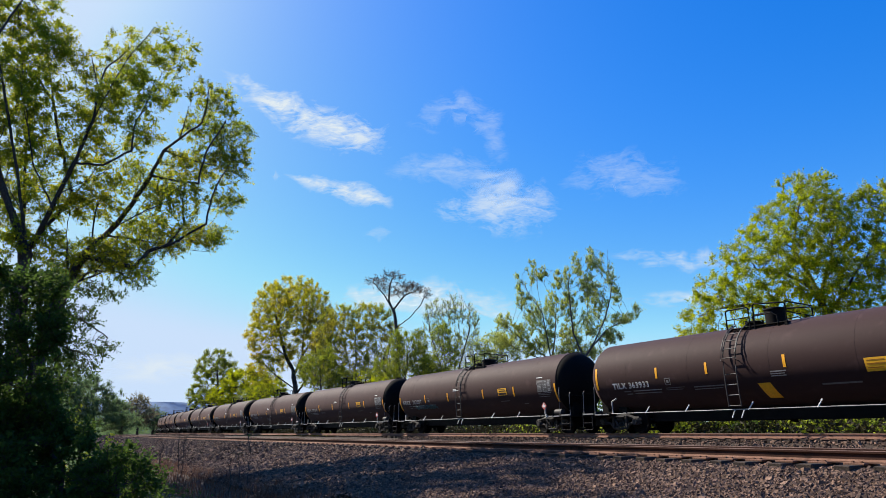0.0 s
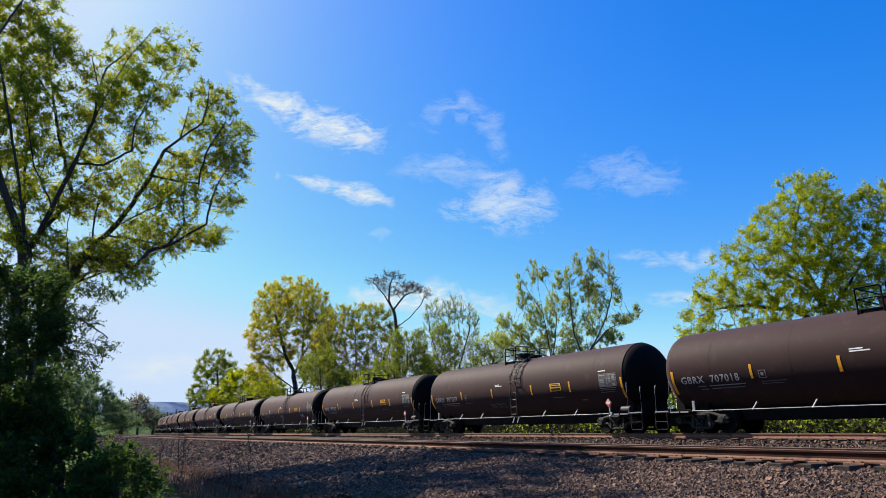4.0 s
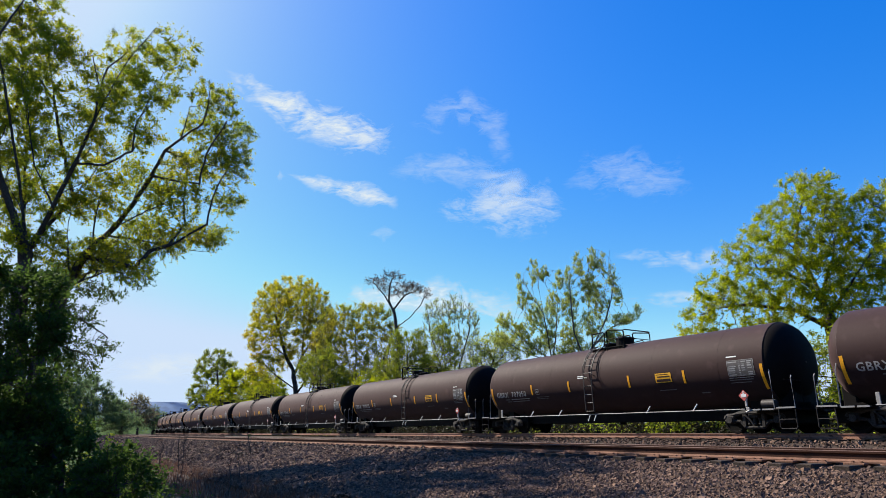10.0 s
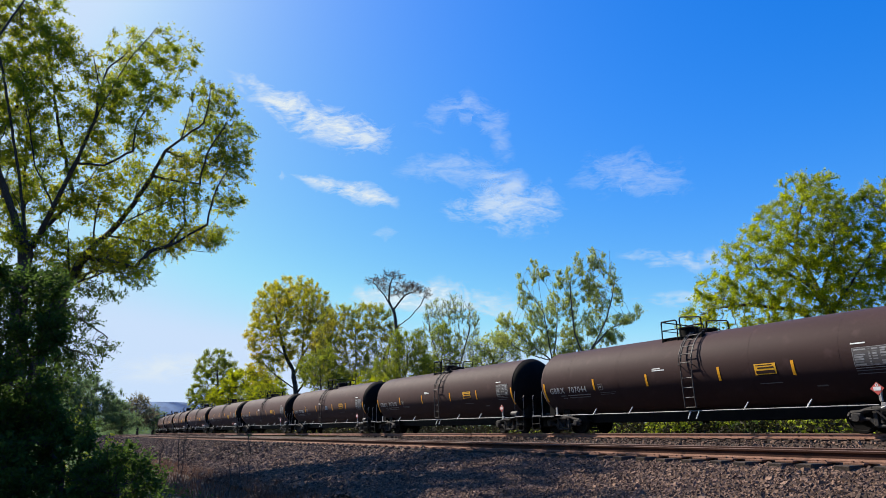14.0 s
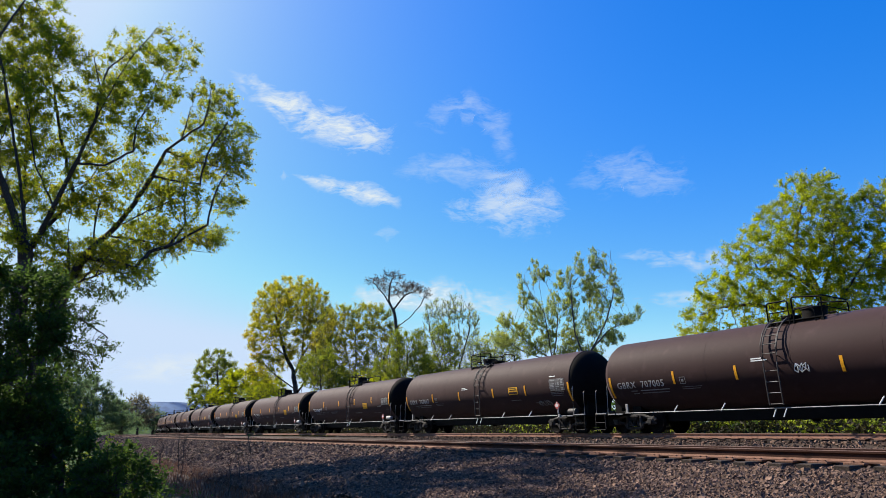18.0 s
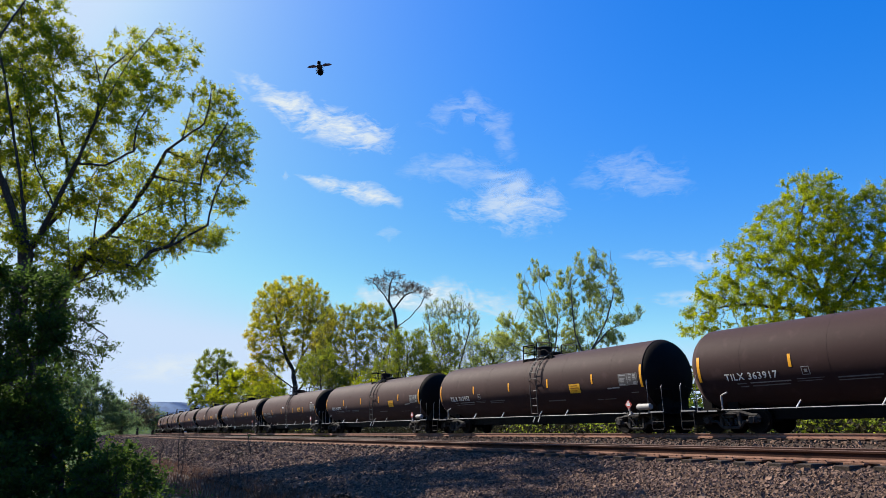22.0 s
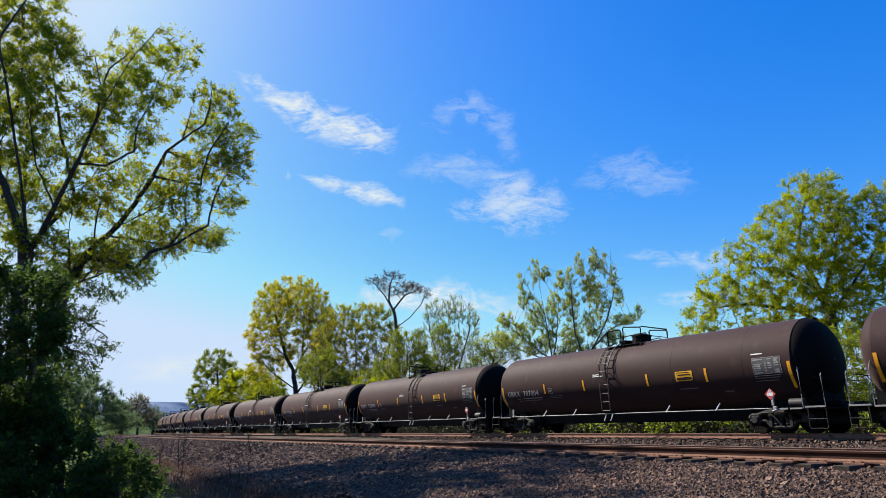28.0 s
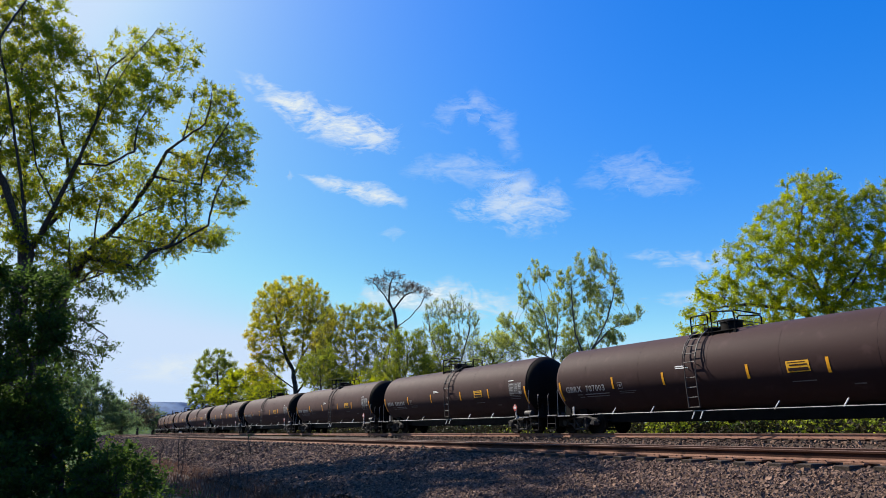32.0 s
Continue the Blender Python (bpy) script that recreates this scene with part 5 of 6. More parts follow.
lean_two = tree(ahead(-14.69 * NEAR_STAND, 23.0 * NEAR_STAND, -1.98), [(0.48, 4.67), (0.78, 5.9), (0.75, 6.94), (1.36, 8.12), (2.25, 9.3)],
     [(5.81, 14.31, 0.9, 0.63), (6.38, 13.08, 0.78, 0.86), (4.99, 13.57, 0.89, 0.87), (6.73, 11.64, 0.55, 0.71), (5.83, 11.88, 0.88, 0.84), (4.76, 11.64, 0.98, 0.83), (6.18, 10.48, 0.76, 0.58), (4.7, 10.25, 0.97, 0.69), (3.32, 10.94, 0.87, 0.82), (5.89, 9.12, 0.64, 0.56), (4.42, 8.89, 0.95, 0.67), (3.09, 9.34, 0.96, 0.79), (1.9, 10.25, 0.86, 0.81), (1.98, 8.23, 1.05, 0.77), (3.3, 7.8, 0.94, 0.65), (0.5, 8.23, 0.84, 0.88), (5.02, 9.23, 0.89, 0.34), (5.82, 8.72, 0.51, 0.21), (4.26, 8.45, 0.74, 0.34), (1.03, 7.58, 0.63, 0.52), (2.4, 8.23, 0.84, 0.42)],
     32, 0.105, L_OLIVE, M_BARK, "second leaning stem with spreading leafy branches", 0.2, 2.7, "trees beside the bank", goals_n=2900, tip_leaves=4, scale=NEAR_STAND, spread=True, limbs=[[(2.25, 9.3), (2.97, 10.25), (3.6, 11.29), (4.03, 12.23), (4.85, 12.84), (5.78, 13.45)], [(2.25, 9.3), (3.48, 9.68), (4.72, 10.02), (5.98, 10.29)], [(1.36, 8.12), (2.77, 7.8), (3.97, 7.41)], [(2.06, 9.07), (3.36, 8.89), (4.66, 8.72), (6.14, 8.72)], [(0.84, 7.16), (0.82, 8.89), (1.0, 10.48), (1.58, 11.22)], [(2.97, 10.25), (3.26, 11.41), (3.32, 12.59)], [(4.03, 12.23), (5.17, 11.88), (6.51, 11.64)], [(3.6, 11.29), (4.83, 10.94), (6.16, 10.71)], [(1.72, 8.56), (1.75, 9.79), (2.23, 10.94)]])
# low sprays of the leaning tree, set apart so dark leaves give their shade
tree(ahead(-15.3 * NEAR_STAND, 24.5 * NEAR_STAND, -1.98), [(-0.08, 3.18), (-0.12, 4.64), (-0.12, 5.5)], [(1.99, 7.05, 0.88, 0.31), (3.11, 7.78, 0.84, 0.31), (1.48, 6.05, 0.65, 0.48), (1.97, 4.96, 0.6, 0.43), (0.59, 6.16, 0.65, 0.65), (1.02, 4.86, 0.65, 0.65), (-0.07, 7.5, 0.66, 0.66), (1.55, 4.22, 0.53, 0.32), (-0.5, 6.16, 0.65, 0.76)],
     35, 0.115, L_DARK, M_BARK, "low drooping sprays, the shade on them put into dark leaves", 0.14, 2.3, "trees beside the bank", goals_n=1500, fuzz=0.7, shoots=-0.1, scale=NEAR_STAND, limbs=[[(-0.13, 5.29), (0.47, 7.16), (1.49, 7.46), (3.31, 7.05)], [(-0.13, 5.29), (0.56, 6.38), (1.5, 5.94), (2.59, 5.18)], [(-0.05, 4.86), (0.77, 5.07), (1.68, 4.75), (2.38, 4.43)], [(0.16, 6.16), (0.82, 7.5), (1.87, 7.84), (3.78, 7.73)], [(0.16, 6.16), (-0.14, 7.28), (-0.07, 8.19)]])
tree(ahead(-15.13 * NEAR_STAND, 24.0 * NEAR_STAND, -1.98), [(-0.62, 5.22), (-1.26, 8.97), (-1.75, 12.07), (-2.32, 15.65)],
     # the last masses carry the crown out of view, added for their shade
     [(-2.41, 16.45, 0.96, 1.09), (-2.55, 14.6, 0.82, 1.05), (-1.44, 13.57, 0.81, 0.9), (-2.36, 12.31, 0.8, 1.0), (-1.27, 11.33, 0.91, 0.86), (-2.18, 10.14, 0.89, 0.96), (-2.9, 17.0, 1.1, 1.2), (-3.2, 14.5, 1.2, 1.2), (-3.0, 12.0, 1.2, 1.2), (-4.6, 15.5, 1.3, 1.3), (-4.6, 12.6, 1.3, 1.3)],
     33, 0.10, L_OLIVE, M_BARK, "thin upright tree behind a leaning one", 0.2, 1.4, "trees beside the bank", goals_n=1500, scale=NEAR_STAND, spread=True)
# dense bushes in the shade below
BUSHES = (
    (ahead(-6.05, 9.6, -1.8), [(0.04, 1.57), (-0.09, 2.77)], [(-0.2, 3.88, 0.6, 0.4), (-0.35, 3.27, 0.59, 0.43), (0.15, 3.27, 0.34, 0.36), (-0.1, 2.69, 0.55, 0.40), (0.22, 2.45, 0.30, 0.32), (-0.26, 2.36, 0.5, 0.41), (-0.99, 3.53, 0.51, 0.62), (-0.2, 1.8, 0.6, 0.5)], L_DARK, 5.0, "tall dense dark green bush in the trees' shade"),
    (ahead(-5.25, 9.2, -1.8), [(0.11, 0.6), (0.05, 1.4)], [(-0.62, 1.81, 0.55, 0.42), (-0.15, 1.85, 0.40, 0.34), (0.30, 1.50, 0.28, 0.2), (-0.3, 1.29, 0.62, 0.33), (0.34, 1.2, 0.42, 0.26), (-1.15, 1.73, 0.47, 0.61), (0, 0.6, 0.9, 0.5), (-0.6, 1.1, 0.6, 0.4), (-1.2, 0.8, 0.6, 0.5)], L_DARK, 5.0, "dense dark green bush in the trees' shade"),
    (ahead(-4.24, 8.8, -1.8), [(0.05, 0.5), (0.07, 1.2)], [(-0.01, 1.35, 0.33, 0.21), (0.27, 1.21, 0.22, 0.15), (-0.17, 1.18, 0.37, 0.17), (0.0, 0.7, 0.5, 0.45)], L_DARK, 5.0, "low dark green bush at the foot of the bank"),
    # brighter leaves here stand for a sunlit patch among the dark bushes
    (ahead(-5.67, 10.4, -1.8), [(0.08, 0.8), (0.06, 1.5)], [(-0.09, 1.8, 0.23, 0.17), (0.2, 1.63, 0.19, 0.12), (-0.29, 1.97, 0.21, 0.21), (0.3, 1.2, 0.5, 0.4)], L_SPRING, 1.8, "small bush, its sunlight put into brighter leaves"))
BUSHES += ((ahead(-5.9, 8.4, -1.6), [(0.0, 0.4), (0.05, 0.8)], [(0, 1.0, 0.7, 0.5), (-0.6, 0.8, 0.7, 0.5), (0.5, 0.6, 0.6, 0.4), (1.0, 0.5, 0.5, 0.35)], L_DARK, 4.0, "low dark green bush in deep shade"),)
for i, (at, tr, bl, mt, cov, lab) in enumerate(BUSHES):
    tree(at, tr, bl, 60 + i, 0.075, mt, M_BARK, lab, 0.05, cov, "bushes beside the camera", "bush", category="bush", goals_n=420)


def scatter_leaves(name, count, place, leaf, mat, seed, label, category, slim=0.55):
    rng = np.random.default_rng(seed)
    c = place(rng, count)
    v, f = leaves(c, leaf, rng, 0.0, slim)
    return tagged(new(name, bulk_mesh(name, v, f, mat)), label, category, kind="stuff")


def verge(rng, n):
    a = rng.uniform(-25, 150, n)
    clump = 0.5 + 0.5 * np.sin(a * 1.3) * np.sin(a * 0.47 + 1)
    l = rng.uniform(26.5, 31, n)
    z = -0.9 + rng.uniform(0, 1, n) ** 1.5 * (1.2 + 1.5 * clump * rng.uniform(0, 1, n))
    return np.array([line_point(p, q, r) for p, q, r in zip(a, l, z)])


def bright_verge(rng, n):
    a = np.concatenate([rng.normal(c, w, n) for c, w in ((12, 1.0), (16, 0.8), (28, 1.0), (35, 2.0), (72, 4))])
    a = rng.choice(a, n)
    l = rng.uniform(27, 30, n)
    z = -0.9 + rng.uniform(0, 1, n) ** 1.5 * 1.7
    return np.array([line_point(p, q, r) for p, q, r in zip(a, l, z)])


scatter_leaves("undergrowth", 7000, bright_verge, 0.17, L_SPRING, 71, "low bright green brush growing beyond the train", "undergrowth")
# leaf mass added to keep the gap under the train dark
scatter_leaves("undergrowth", 80000, verge, 0.27, L_GAP_DARK, 74, "low dark leaf filler beyond the train, keeping the gap beneath it dark", "undergrowth")


def far_wood(rng, n):
    a = rng.uniform(-40, 330, n)
    l = rng.uniform(36, 60, n)
    top = np.where(a > 48, 5.0, 2.6) + 1.3 * np.sin(a * 0.21) + 0.8 * np.sin(a * 0.57 + 2) + 0.6 * np.sin(a * 1.9 + l)
    z = -0.6 + rng.uniform(0, 1, n) * (1.0 + top)
    return np.array([line_point(p, q, r) for p, q, r in zip(a, l, z)])


scatter_leaves("far_woods", 46000, far_wood, 0.55, L_DARK, 72, "low wood edge behind the trees", "woods")


def near_far_wood(rng, n):
    a = rng.uniform(120, 430, n)
    l = rng.uniform(-16, 5.5, n)
    z = -1.8 + rng.uniform(0, 1, n) * np.clip(8.5 + 1.6 * np.sin(a * 0.17) + 1.2 * np.sin(a * 0.43 + 1) + 0.8 * np.sin(l * 1.1 + a * 0.9), 1, 12) * np.clip((7.5 - l) / 6, 0.3, 1)
    return np.array([line_point(p, q, r) for p, q, r in zip(a, l, z)])


scatter_leaves("far_woods", 36000, near_far_wood, 0.65, L_FAR, 73, "hazy green wood edge far down the line", "woods")


def floor_plants(rng, n):
    a = rng.uniform(2, 30, n)
    l = rng.uniform(-9, 3.6, n)
    z = -1.52 + rng.uniform(0, 1, n) ** 2 * (0.25 + 0.35 * np.sin(a * 1.1) ** 2 * np.sin(l * 0.9) ** 2)
    return np.array([line_point(p, q, r) for p, q, r in zip(a, l, z)])


scatter_leaves("ground_plants", 26000, floor_plants, 0.08, L_DARK, 76, "low green plants covering the ground under the trees", "plants")


def verge_plants(rng, n):
    a = rng.uniform(22, 130, n)
    l = rng.uniform(-14, 3.9, n)
    z = -1.55 + rng.uniform(0, 1, n) ** 1.6 * (0.5 + 0.9 * np.sin(a * 0.5) ** 2 * np.clip((3.5 - l) / 5, 0, 1))
    return np.array([line_point(p, q, r) for p, q, r in zip(a, l, z)])


scatter_leaves("ground_plants", 34000, verge_plants, 0.2, L_FAR, 77, "low green plants along the foot of the bank", "plants")


# unseen leaves behind the camera, added to cut the low sky light
def sky_screen(rng, n):
    a = rng.uniform(-70, 34, n)
    l = -11 - np.abs(rng.normal(0, 6, n)) - np.where(a > 5, (a - 5) * 0.25, 0)
    z = -1.5 + rng.uniform(0, 1, n) * (12 + 2 * np.sin(a * 0.4) + 1.5 * np.sin(a * 0.9))
    return np.column_stack([-a, l, z])


scatter_leaves("woods", 26000, sky_screen, 0.75, L_DARK, 75, "unseen leaf screen behind the viewer, added to block low sky light", "woods")


def stalks(name, count, a_r, l_r, h, mat, seed, label, width=0.012):
    """Dry upright blades, in one mesh."""
    rng = np.random.default_rng(seed)
    a, l = rng.uniform(*a_r, count), rng.uniform(*l_r, count)
    z = np.interp(l, [p[0] for p in BANK], [p[1] for p in BANK], left=-1.8)
    b = np.array([line_point(p, q, r) for p, q, r in zip(a, l, z)])
    hh = h * rng.uniform(0.4, 1.2, (count, 1))
    lean = rng.normal(size=(count, 3)) * [0.35, 0.35, 0]
    tip = b + hh * (np.array([0, 0, 1.0]) + lean)
    mid = b + hh * 0.55 * (np.array([0, 0, 1.0]) + lean * 0.5)
    side = rng.normal(size=(count, 3)) * [1, 1, 0]
    side /= np.linalg.norm(side, axis=1, keepdims=True)
    side *= width
    v = np.stack([b - side, b + side, mid + side * 0.7, mid - side * 0.7, tip - side * 0.15, tip + side * 0.15], 1).reshape(-1, 3)
    f = (np.array([(0, 1, 2, 3), (3, 2, 5, 4)])[None] + (np.arange(count) * 6)[:, None, None]).reshape(-1, 4)
    return tagged(new(name, bulk_mesh(name, v, f, mat)), label, "grass", kind="stuff")


stalks("dry_grass", 4200, (13, 34), (2.6, 5.4), 0.2, L_DRY, 81, "reddish dry grass at the foot of the bank")
stalks("dry_grass", 1500, (-2, 16), (2.5, 5.2), 0.22, L_DRY, 82, "sparse dry grass below the bank")

# tall single weeds on the bank
for i, (a, l, h) in enumerate(((17.5, 4.9, 1.42), (16.5, 4.2, 0.9), (21.0, 3.9, 1.55), (23.0, 4.2, 1.5), (25.5, 4.0, 1.4), (19.0, 5.1, 0.8))):
    rng = random.Random(90 + i)
    p = line_point(a, l, bank_z(l) - 0.05)
    base = tagged(new("weed"), "tall thin dry weed stalk on the bank", "weed", "weeds on the bank")
    base.location = p
    bm = bmesh.new()
    pts = [(0.02 * rng.uniform(-1, 1) * k, 0.02 * rng.uniform(-1, 1) * k, h * k / 5) for k in range(6)]
    rod(bm, pts, 0.012, 5)
    for k in range(5):
        z = h * rng.uniform(0.35, 0.95)
        rod(bm, [(0, 0, z), (rng.uniform(-0.12, 0.12), rng.uniform(-0.12, 0.12), z + 0.12)], 0.006, 4)
    part("stalk", done(bm, "stalk", M_BARK), base)
    r2 = np.random.default_rng(i)
    c = np.column_stack([r2.normal(0, 0.05, 14), r2.normal(0, 0.05, 14), h * r2.uniform(0.85, 1.02, 14)])
    v, f = leaves(c, 0.06, r2)
    part("seed_head", bulk_mesh("seed_head", v, f, L_DARK if i == 0 else L_DRY), base)

# ---- distance: a long ridge, the haze painted into its blue ----
M_RIDGE = surface("ridge_haze_paint", (0.032, 0.088, 0.185), (0.038, 0.10, 0.205), 0.004, 0.03, 1.0, 0, 0.0)
rv, rf = [], []
for i in range(41):
    q = radians(150 + 2 * i)
    h = 112 + 18 * noise.noise(Vector((i * 0.21, 0, 0))) + 4 * noise.noise(Vector((i * 0.9, 5, 0)))
    for d, z in ((2500, -5), (2600, h * 0.62), (2720, h), (3000, h * 0.9), (3300, -5)):
        rv.append((d * math.cos(q), d * math.sin(q), z))
for i in range(40):
    for j in range(4):
        rf.append((i * 5 + j, (i + 1) * 5 + j, (i + 1) * 5 + j + 1, i * 5 + j + 1))
tagged(new("distant_ridge", mesh_of("distant_ridge", rv, rf, M_RIDGE, True)), "long low wooded ridge, distance haze painted on in blue", "hill", kind="structure")


# ---- high thin clouds ----
def cloud_material(name, dens, scale):
    m, nt, bsdf = nodes_of(name)
    nt.nodes.remove(bsdf)
    uv = nt.nodes.new("ShaderNodeTexCoord")
    sep = nt.nodes.new("ShaderNodeSeparateXYZ")
    nt.links.new(uv.outputs["UV"], sep.inputs["Vector"])

    def math_node(op, a, b):
        n = nt.nodes.new("ShaderNodeMath")
        n.operation = op
        for k, v in ((0, a), (1, b)):
            if hasattr(v, "links"):
                nt.links.new(v, n.inputs[k])
            elif v is not None:
                n.inputs[k].default_value = v
        return n.outputs[0]

    def hump(s):
        return math_node("MULTIPLY", math_node("MULTIPLY", s, math_node("SUBTRACT", 1.0, s)), 4.0)
    env = math_node("MULTIPLY", math_node("POWER", hump(sep.outputs["X"]), 0.6), hump(sep.outputs["Y"]))
    n1 = noise_out(nt, 0.007 * scale, 10, "Object", (0.8, 1, 1.7), 1.2)
    n2 = noise_out(nt, 0.035 * scale, 10, "Object", (0.7, 1, 2.2), 0.8)
    dn = math_node("ADD", math_node("MULTIPLY", n1, 1.5), math_node("MULTIPLY", n2, 0.7))
    a = ramp(nt, math_node("ADD", dn, math_node("MULTIPLY", env, 0.55)), 1.28, 1.85)
    a = math_node("MULTIPLY", math_node("MULTIPLY", a, env), dens)
    em = nt.nodes.new("ShaderNodeEmission")
    em.inputs["Color"].default_value = (0.86, 0.95, 1.0, 1)
    em.inputs["Strength"].default_value = 0.46
    tr = nt.nodes.new("ShaderNodeBsdfTransparent")
    mx = nt.nodes.new("ShaderNodeMixShader")
    cl = nt.nodes.new("ShaderNodeClamp")
    nt.links.new(a, cl.inputs["Value"])
    nt.links.new(cl.outputs["Result"], mx.inputs["Fac"])
    nt.links.new(tr.outputs["BSDF"], mx.inputs[1])
    nt.links.new(em.outputs["Emission"], mx.inputs[2])
    nt.links.new(mx.outputs["Shader"], nt.nodes["Material Output"].inputs["Surface"])
    return m


C_FEATHER = cloud_material("cloud_feather", 0.62, 1.3)
C_THICK, C_THIN, C_FAINT = cloud_material("cloud_bright", 1.05, 1.0), cloud_material("cloud_thin", 0.32, 1.0), cloud_material("cloud_faint", 0.7, 0.8)
CLOUD_FAR = 2600.0
clouds = []


def cloud(points, width, mat, label):
    """A drifting wisp: a ribbon through (right, up, half width) points of the far sky, scaled to metres at its distance."""
    me_v, me_f, uvs = [], [], []
    n = len(points)
    fine_pts = []
    for i in range((n - 1) * 6 + 1):
        k, t = min(n - 2, i // 6), i / 6 - min(n - 2, i // 6)
        fine_pts.append([a + (b - a) * t for a, b in zip(points[k], points[k + 1])])
    for i, p in enumerate(fine_pts):
        a, b = fine_pts[max(0, i - 1)], fine_pts[min(len(fine_pts) - 1, i + 1)]
        d = Vector((b[0] - a[0], b[1] - a[1])).normalized()
        nrm = Vector((-d.y, d.x))
        for j in range(5):
            s = (j / 4 - 0.5) * 2
            me_v.append(Vector((p[0] + nrm.x * s * p[2] * width, 40 * math.sin(i * 0.7) * s, p[1] + nrm.y * s * p[2] * width)))
            uvs.append((i / (len(fine_pts) - 1), j / 4))
    for i in range(len(fine_pts) - 1):
        for j in range(4):
            me_f.append((i * 5 + j, (i + 1) * 5 + j, (i + 1) * 5 + j + 1, i * 5 + j + 1))
    me = mesh_of("cloud", me_v, me_f, mat, True)
    lay = me.uv_layers.new(name="UVMap")
    for lp in me.loops:
        lay.data[lp.index].uv = uvs[lp.vertex_index]
    ob = tagged(new("cloud", me), label, "cloud", "drifting clouds")
    clouds.append(ob)
    return ob


cloud([(-1041, 1607, 18), (-920, 1531, 52), (-784, 1439, 77), (-611, 1349, 91), (-431, 1293, 106), (-294, 1255, 85), (-221, 1222, 30)], 1.35, C_THICK, "long bright white wisp of rippled cloud")
cloud([(-712, 1092, 15), (-604, 1058, 27), (-435, 1013, 47), (-307, 979, 46), (-208, 948, 19)], 1.35, C_THICK, "short bright white streak of cloud")
cloud([(-749, 1079, 10), (-731, 1077, 20), (-711, 1074, 10)], 1.35, C_THIN, "tiny dot of cloud beside a streak")
cloud([(-166, 1310, 25), (-78, 1349, 66), (19, 1411, 76), (121, 1405, 66), (200, 1338, 66), (230, 1211, 60), (257, 1095, 49)], 1.35, C_THIN, "thin curling wisp of cloud")
cloud([(-275, 1092, 25), (-164, 1108, 59), (-33, 1119, 74), (121, 1103, 79), (279, 1040, 74), (387, 977, 34)], 1.35, C_THIN, "thin level wisp of cloud")
cloud([(-64, 935, 34), (33, 920, 58), (164, 935, 97), (312, 930, 122), (446, 935, 102), (513, 946, 39)], 1.35, C_FEATHER, "broad feathery white cloud")
cloud([(165, 1108, 45), (218, 1029, 98), (301, 956, 107), (372, 899, 48)], 1.35, C_THIN, "feathery wisp joining two clouds")
cloud([(488, 1029, 29), (614, 1077, 84), (739, 1103, 104), (884, 1071, 99), (994, 1061, 84), (1079, 1050, 30)], 1.35, C_THIN, "faint spread of thin cloud")
cloud([(-352, 808, 14), (-280, 823, 31), (-208, 818, 14)], 1.35, C_THIN, "tiny scrap of cloud")
cloud([(686, 718, 19), (827, 708, 33), (980, 694, 47), (1123, 699, 52), (1255, 708, 24)], 1.35, C_FAINT, "low streak of cloud behind the tree")
cloud([(706, 522, 16), (882, 530, 30), (1045, 534, 33), (1186, 539, 16)], 1.35, C_FAINT, "low thin streak of cloud")
cloud([(-495, 525, 28), (-332, 539, 61), (-145, 544, 75), (42, 525, 79), (204, 494, 70), (366, 478, 28)], 1.35, C_THICK, "low white cloud bank behind the trees")
cloud([(-1413, 242, 27), (-1211, 253, 59), (-1007, 257, 54), (-802, 248, 23)], 1.35, C_FAINT, "pale haze band near the horizon")


# ---- a bee that flies past close by ----
def bee():
    base = tagged(new("bee"), "dark bee in flight with spread amber wings", "bee")
    bm = bmesh.new()
    lathe(bm, [(-0.011, 0.001), (-0.009, 0.0042), (-0.005, 0.0058), (-0.001, 0.005), (0.0, 0.004)], 12, "z")
    part("abdomen", done(bm, "abdomen", M_BLACK, True), base)
    bm = bmesh.new()
    lathe(bm, [(0.0, 0.003), (0.003, 0.0052), (0.007, 0.005), (0.009, 0.003)], 12, "z")
    part("thorax", done(bm, "thorax", M_BARK, True), base)
    bm = bmesh.new()
    lathe(bm, [(0.009, 0.002), (0.011, 0.0034), (0.014, 0.003), (0.0155, 0.001)], 10, "z")
    part("head", done(bm, "head", M_BLACK, True), base)
    amber = surface("amber_wing", (0.20, 0.09, 0.07), (0.26, 0.12, 0.09), 200, 900, 0.4, 0, 0.0)
    for s in (-1, 1):
        bm = bmesh.new()
        pts = [(0.003, 0.006), (0.010, 0.0095), (0.018, 0.0085), (0.022, 0.006), (0.018, 0.0045), (0.008, 0.004)]
        top = [bm.verts.new((s * x, 0.0002, z)) for x, z in pts]
        bot = [bm.verts.new((s * x, -0.0002, z)) for x, z in pts]
        bm.faces.new(top)
        bm.faces.new(bot[::-1])
        for k in range(6):
            bm.faces.new((top[k], bot[k], bot[(k + 1) % 6], top[(k + 1) % 6]))
        part("wing", done(bm, "wing", amber), base)
        bm = bmesh.new()
        for k in range(3):
            rod(bm, [(s * 0.003, -0.001, 0.004 - 0.003 * k), (s * 0.007, -0.004, 0.0 - 0.004 * k)], 0.0005, 4)
        part("legs", done(bm, "legs", M_BLACK), base)
    return base


insect = bee()


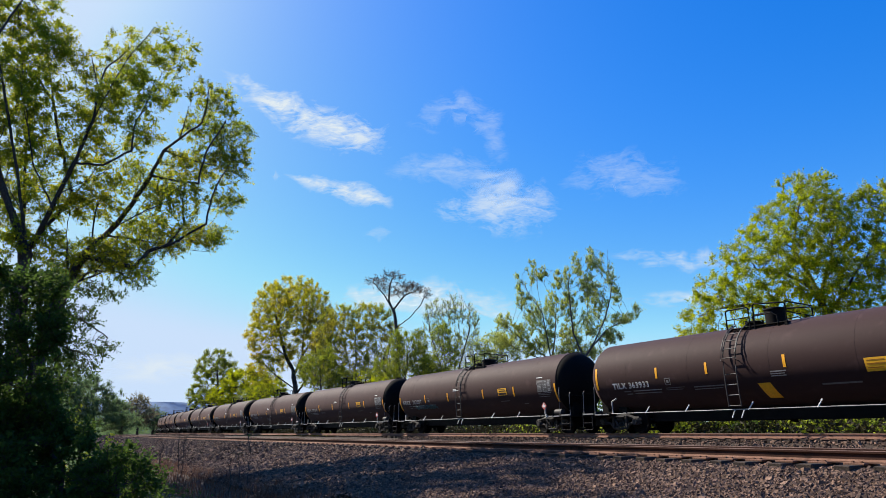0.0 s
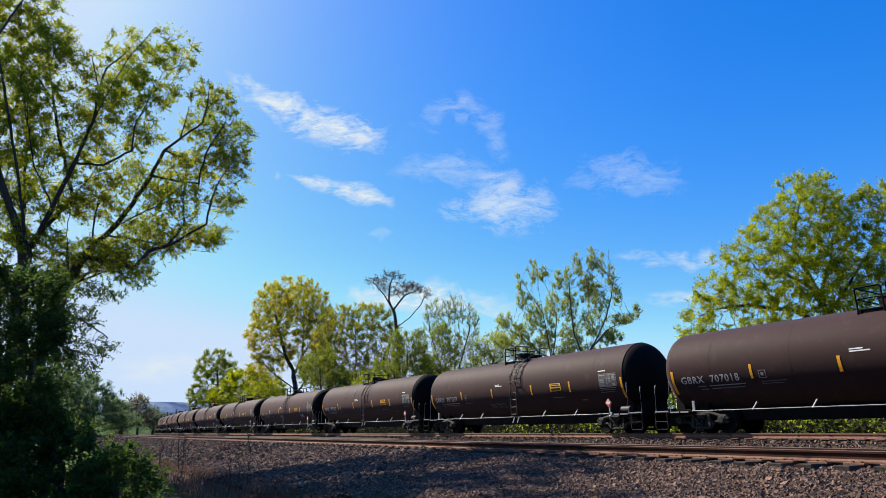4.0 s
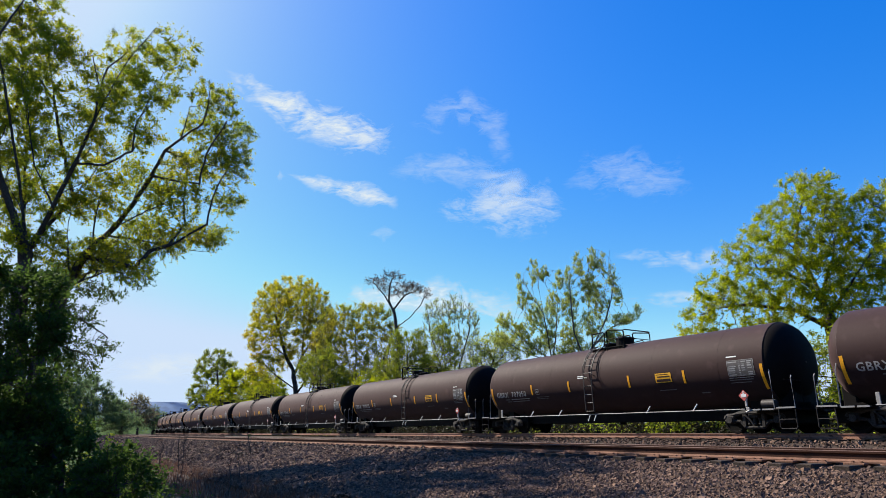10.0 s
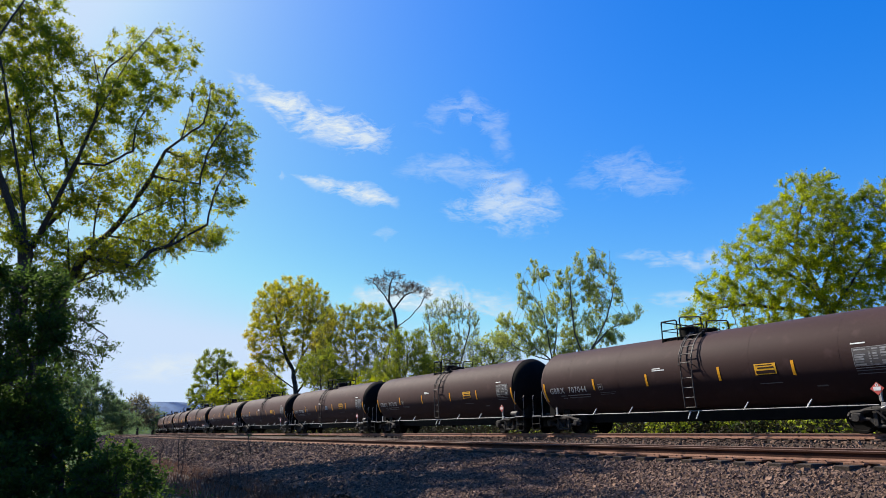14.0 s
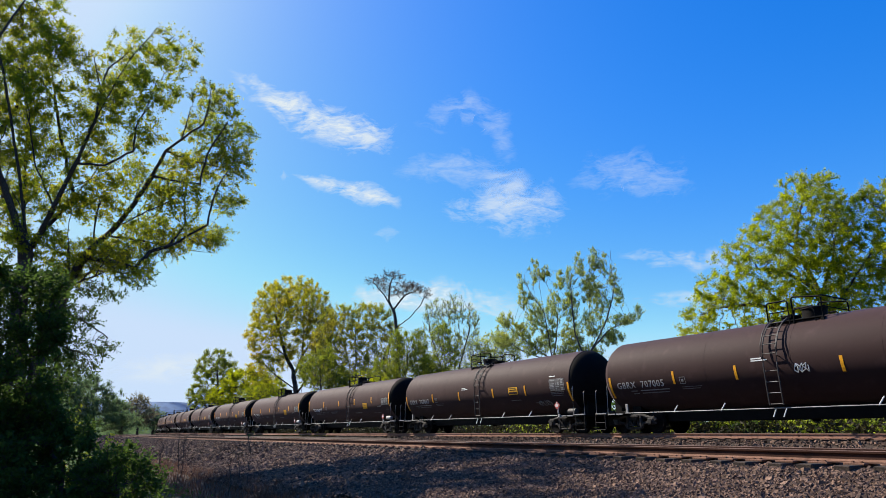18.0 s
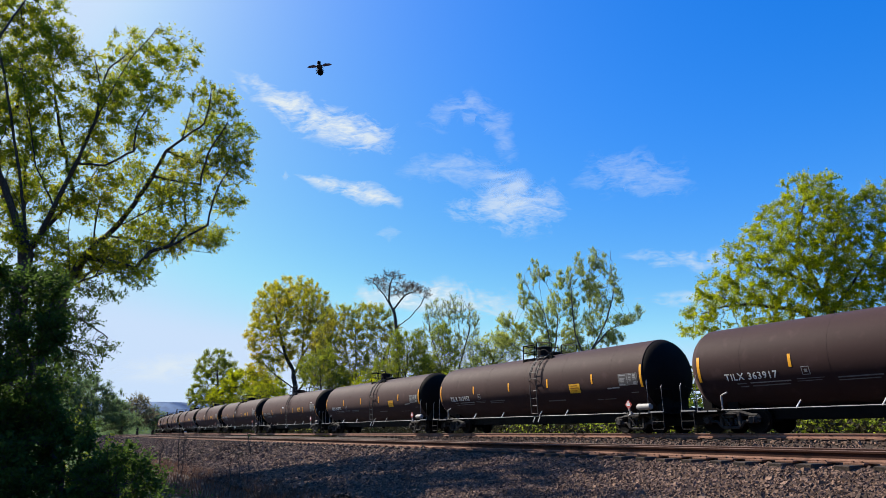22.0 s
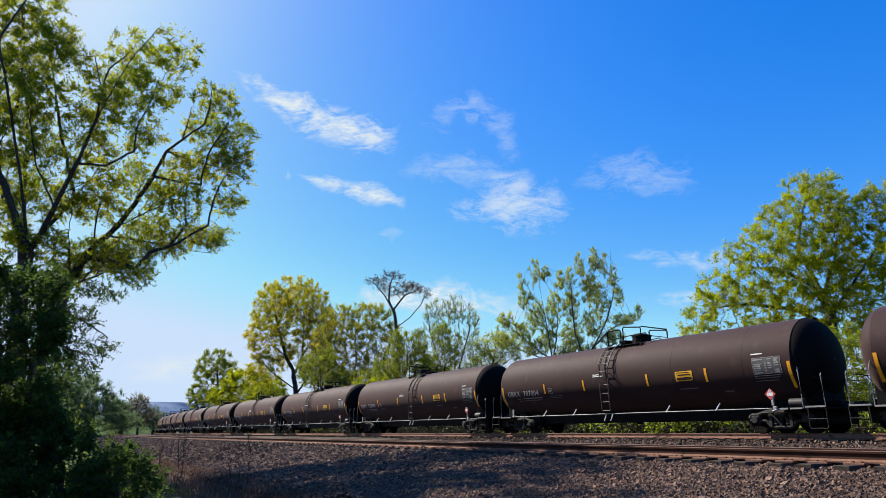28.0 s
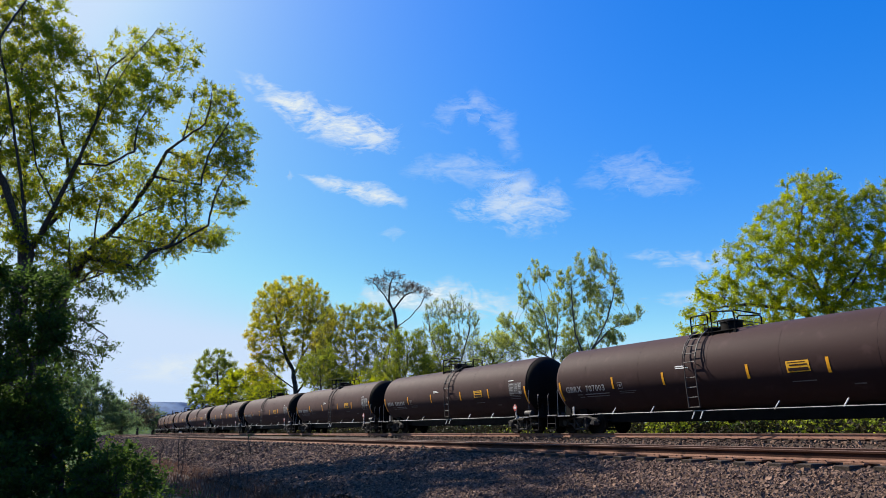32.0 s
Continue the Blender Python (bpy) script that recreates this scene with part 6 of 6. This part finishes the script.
# ---- what moves ----
def motions():
    def run(t):
        s = t - 9
        return 10.1625 * s + 0.0011 * s * s + 0.1 * max(0.0, 1 - abs(t - 23) / 4.0) + 0.1 * max(0.0, min(1.0, (t - 20) / 3))
    longer = lambda k: 0.15 * sum(1 for j in (6, 7, 8) if j < k) - 0.15 * sum(1 for j in (-6,) if j >= k)
    for k, (car, kind, text) in train.items():
        rows = []
        for i in range(33):
            a = 31.035 + PITCH * k + longer(k) - run(i)
            p = line_point(a, TRAIN_LINE, 0)
            rows.append((i, pose(p.x, p.y, p.z, 0, 0, line_turn(a))))
        walk(car, rows)
    # the wind leans the trees a little
    def sway(ob, rows):
        rest = ob.matrix_basis.copy()
        walk(ob, [(t, rest @ pose(0, 0, 0, 0, lean, 0)) for t, lean in rows])
    gusts = [(0, -0.7), (3, -0.85), (5.5, -0.35), (9, -0.15), (12, -0.1), (20, -0.1), (22, 0.35), (25, 0.7), (27.5, 0.5), (29, 0.6), (32, 0.25)]
    sway(broad_tree, gusts)
    sway(edge_tree, [(t, lean * 0.8) for t, lean in gusts])
    sway(airy_tree, [(0, -0.8), (3.5, -0.6), (5.5, -0.35), (12, -0.3), (16.5, 0.05), (24, 0.1), (32, 0.2)])
    for ob in (lean_one, lean_two):
        sway(ob, [(0, -0.25), (6, -0.15), (13, 0.0), (19, 0.1), (25, 0.2), (32, 0.28)])
    # the clouds drift slowly across
    turn = Matrix.Rotation(FACING, 4, "Z")
    for ob in clouds:
        walk(ob, [(0, Matrix.Translation(ahead(0, CLOUD_FAR)) @ turn), (32, Matrix.Translation(ahead(62, CLOUD_FAR)) @ turn)])
    # the bee comes in over the left shoulder and leaves upwards
    aim = lambda r, f, z, tilt: Matrix.Translation(ahead(r, f, z)) @ turn @ pose(0, 0, 0, 15, tilt, 0)
    walk(insect, [(0, aim(-12, 1.0, -1.2, 10)), (20, aim(-4, 1.05, -0.3, 10)), (21.7, aim(-0.90, 1.02, 0.46, 10)), (21.9, aim(-0.43, 1.02, 0.575, 10)), (22, aim(-0.217, 1.0, 0.653, -8)), (22.1, aim(0.047, 1.0, 0.712, -12)), (22.3, aim(0.50, 1.05, 0.95, -15)), (24, aim(5, 3, 3, -15)), (32, aim(30, 9, 8, -15))])


motions()
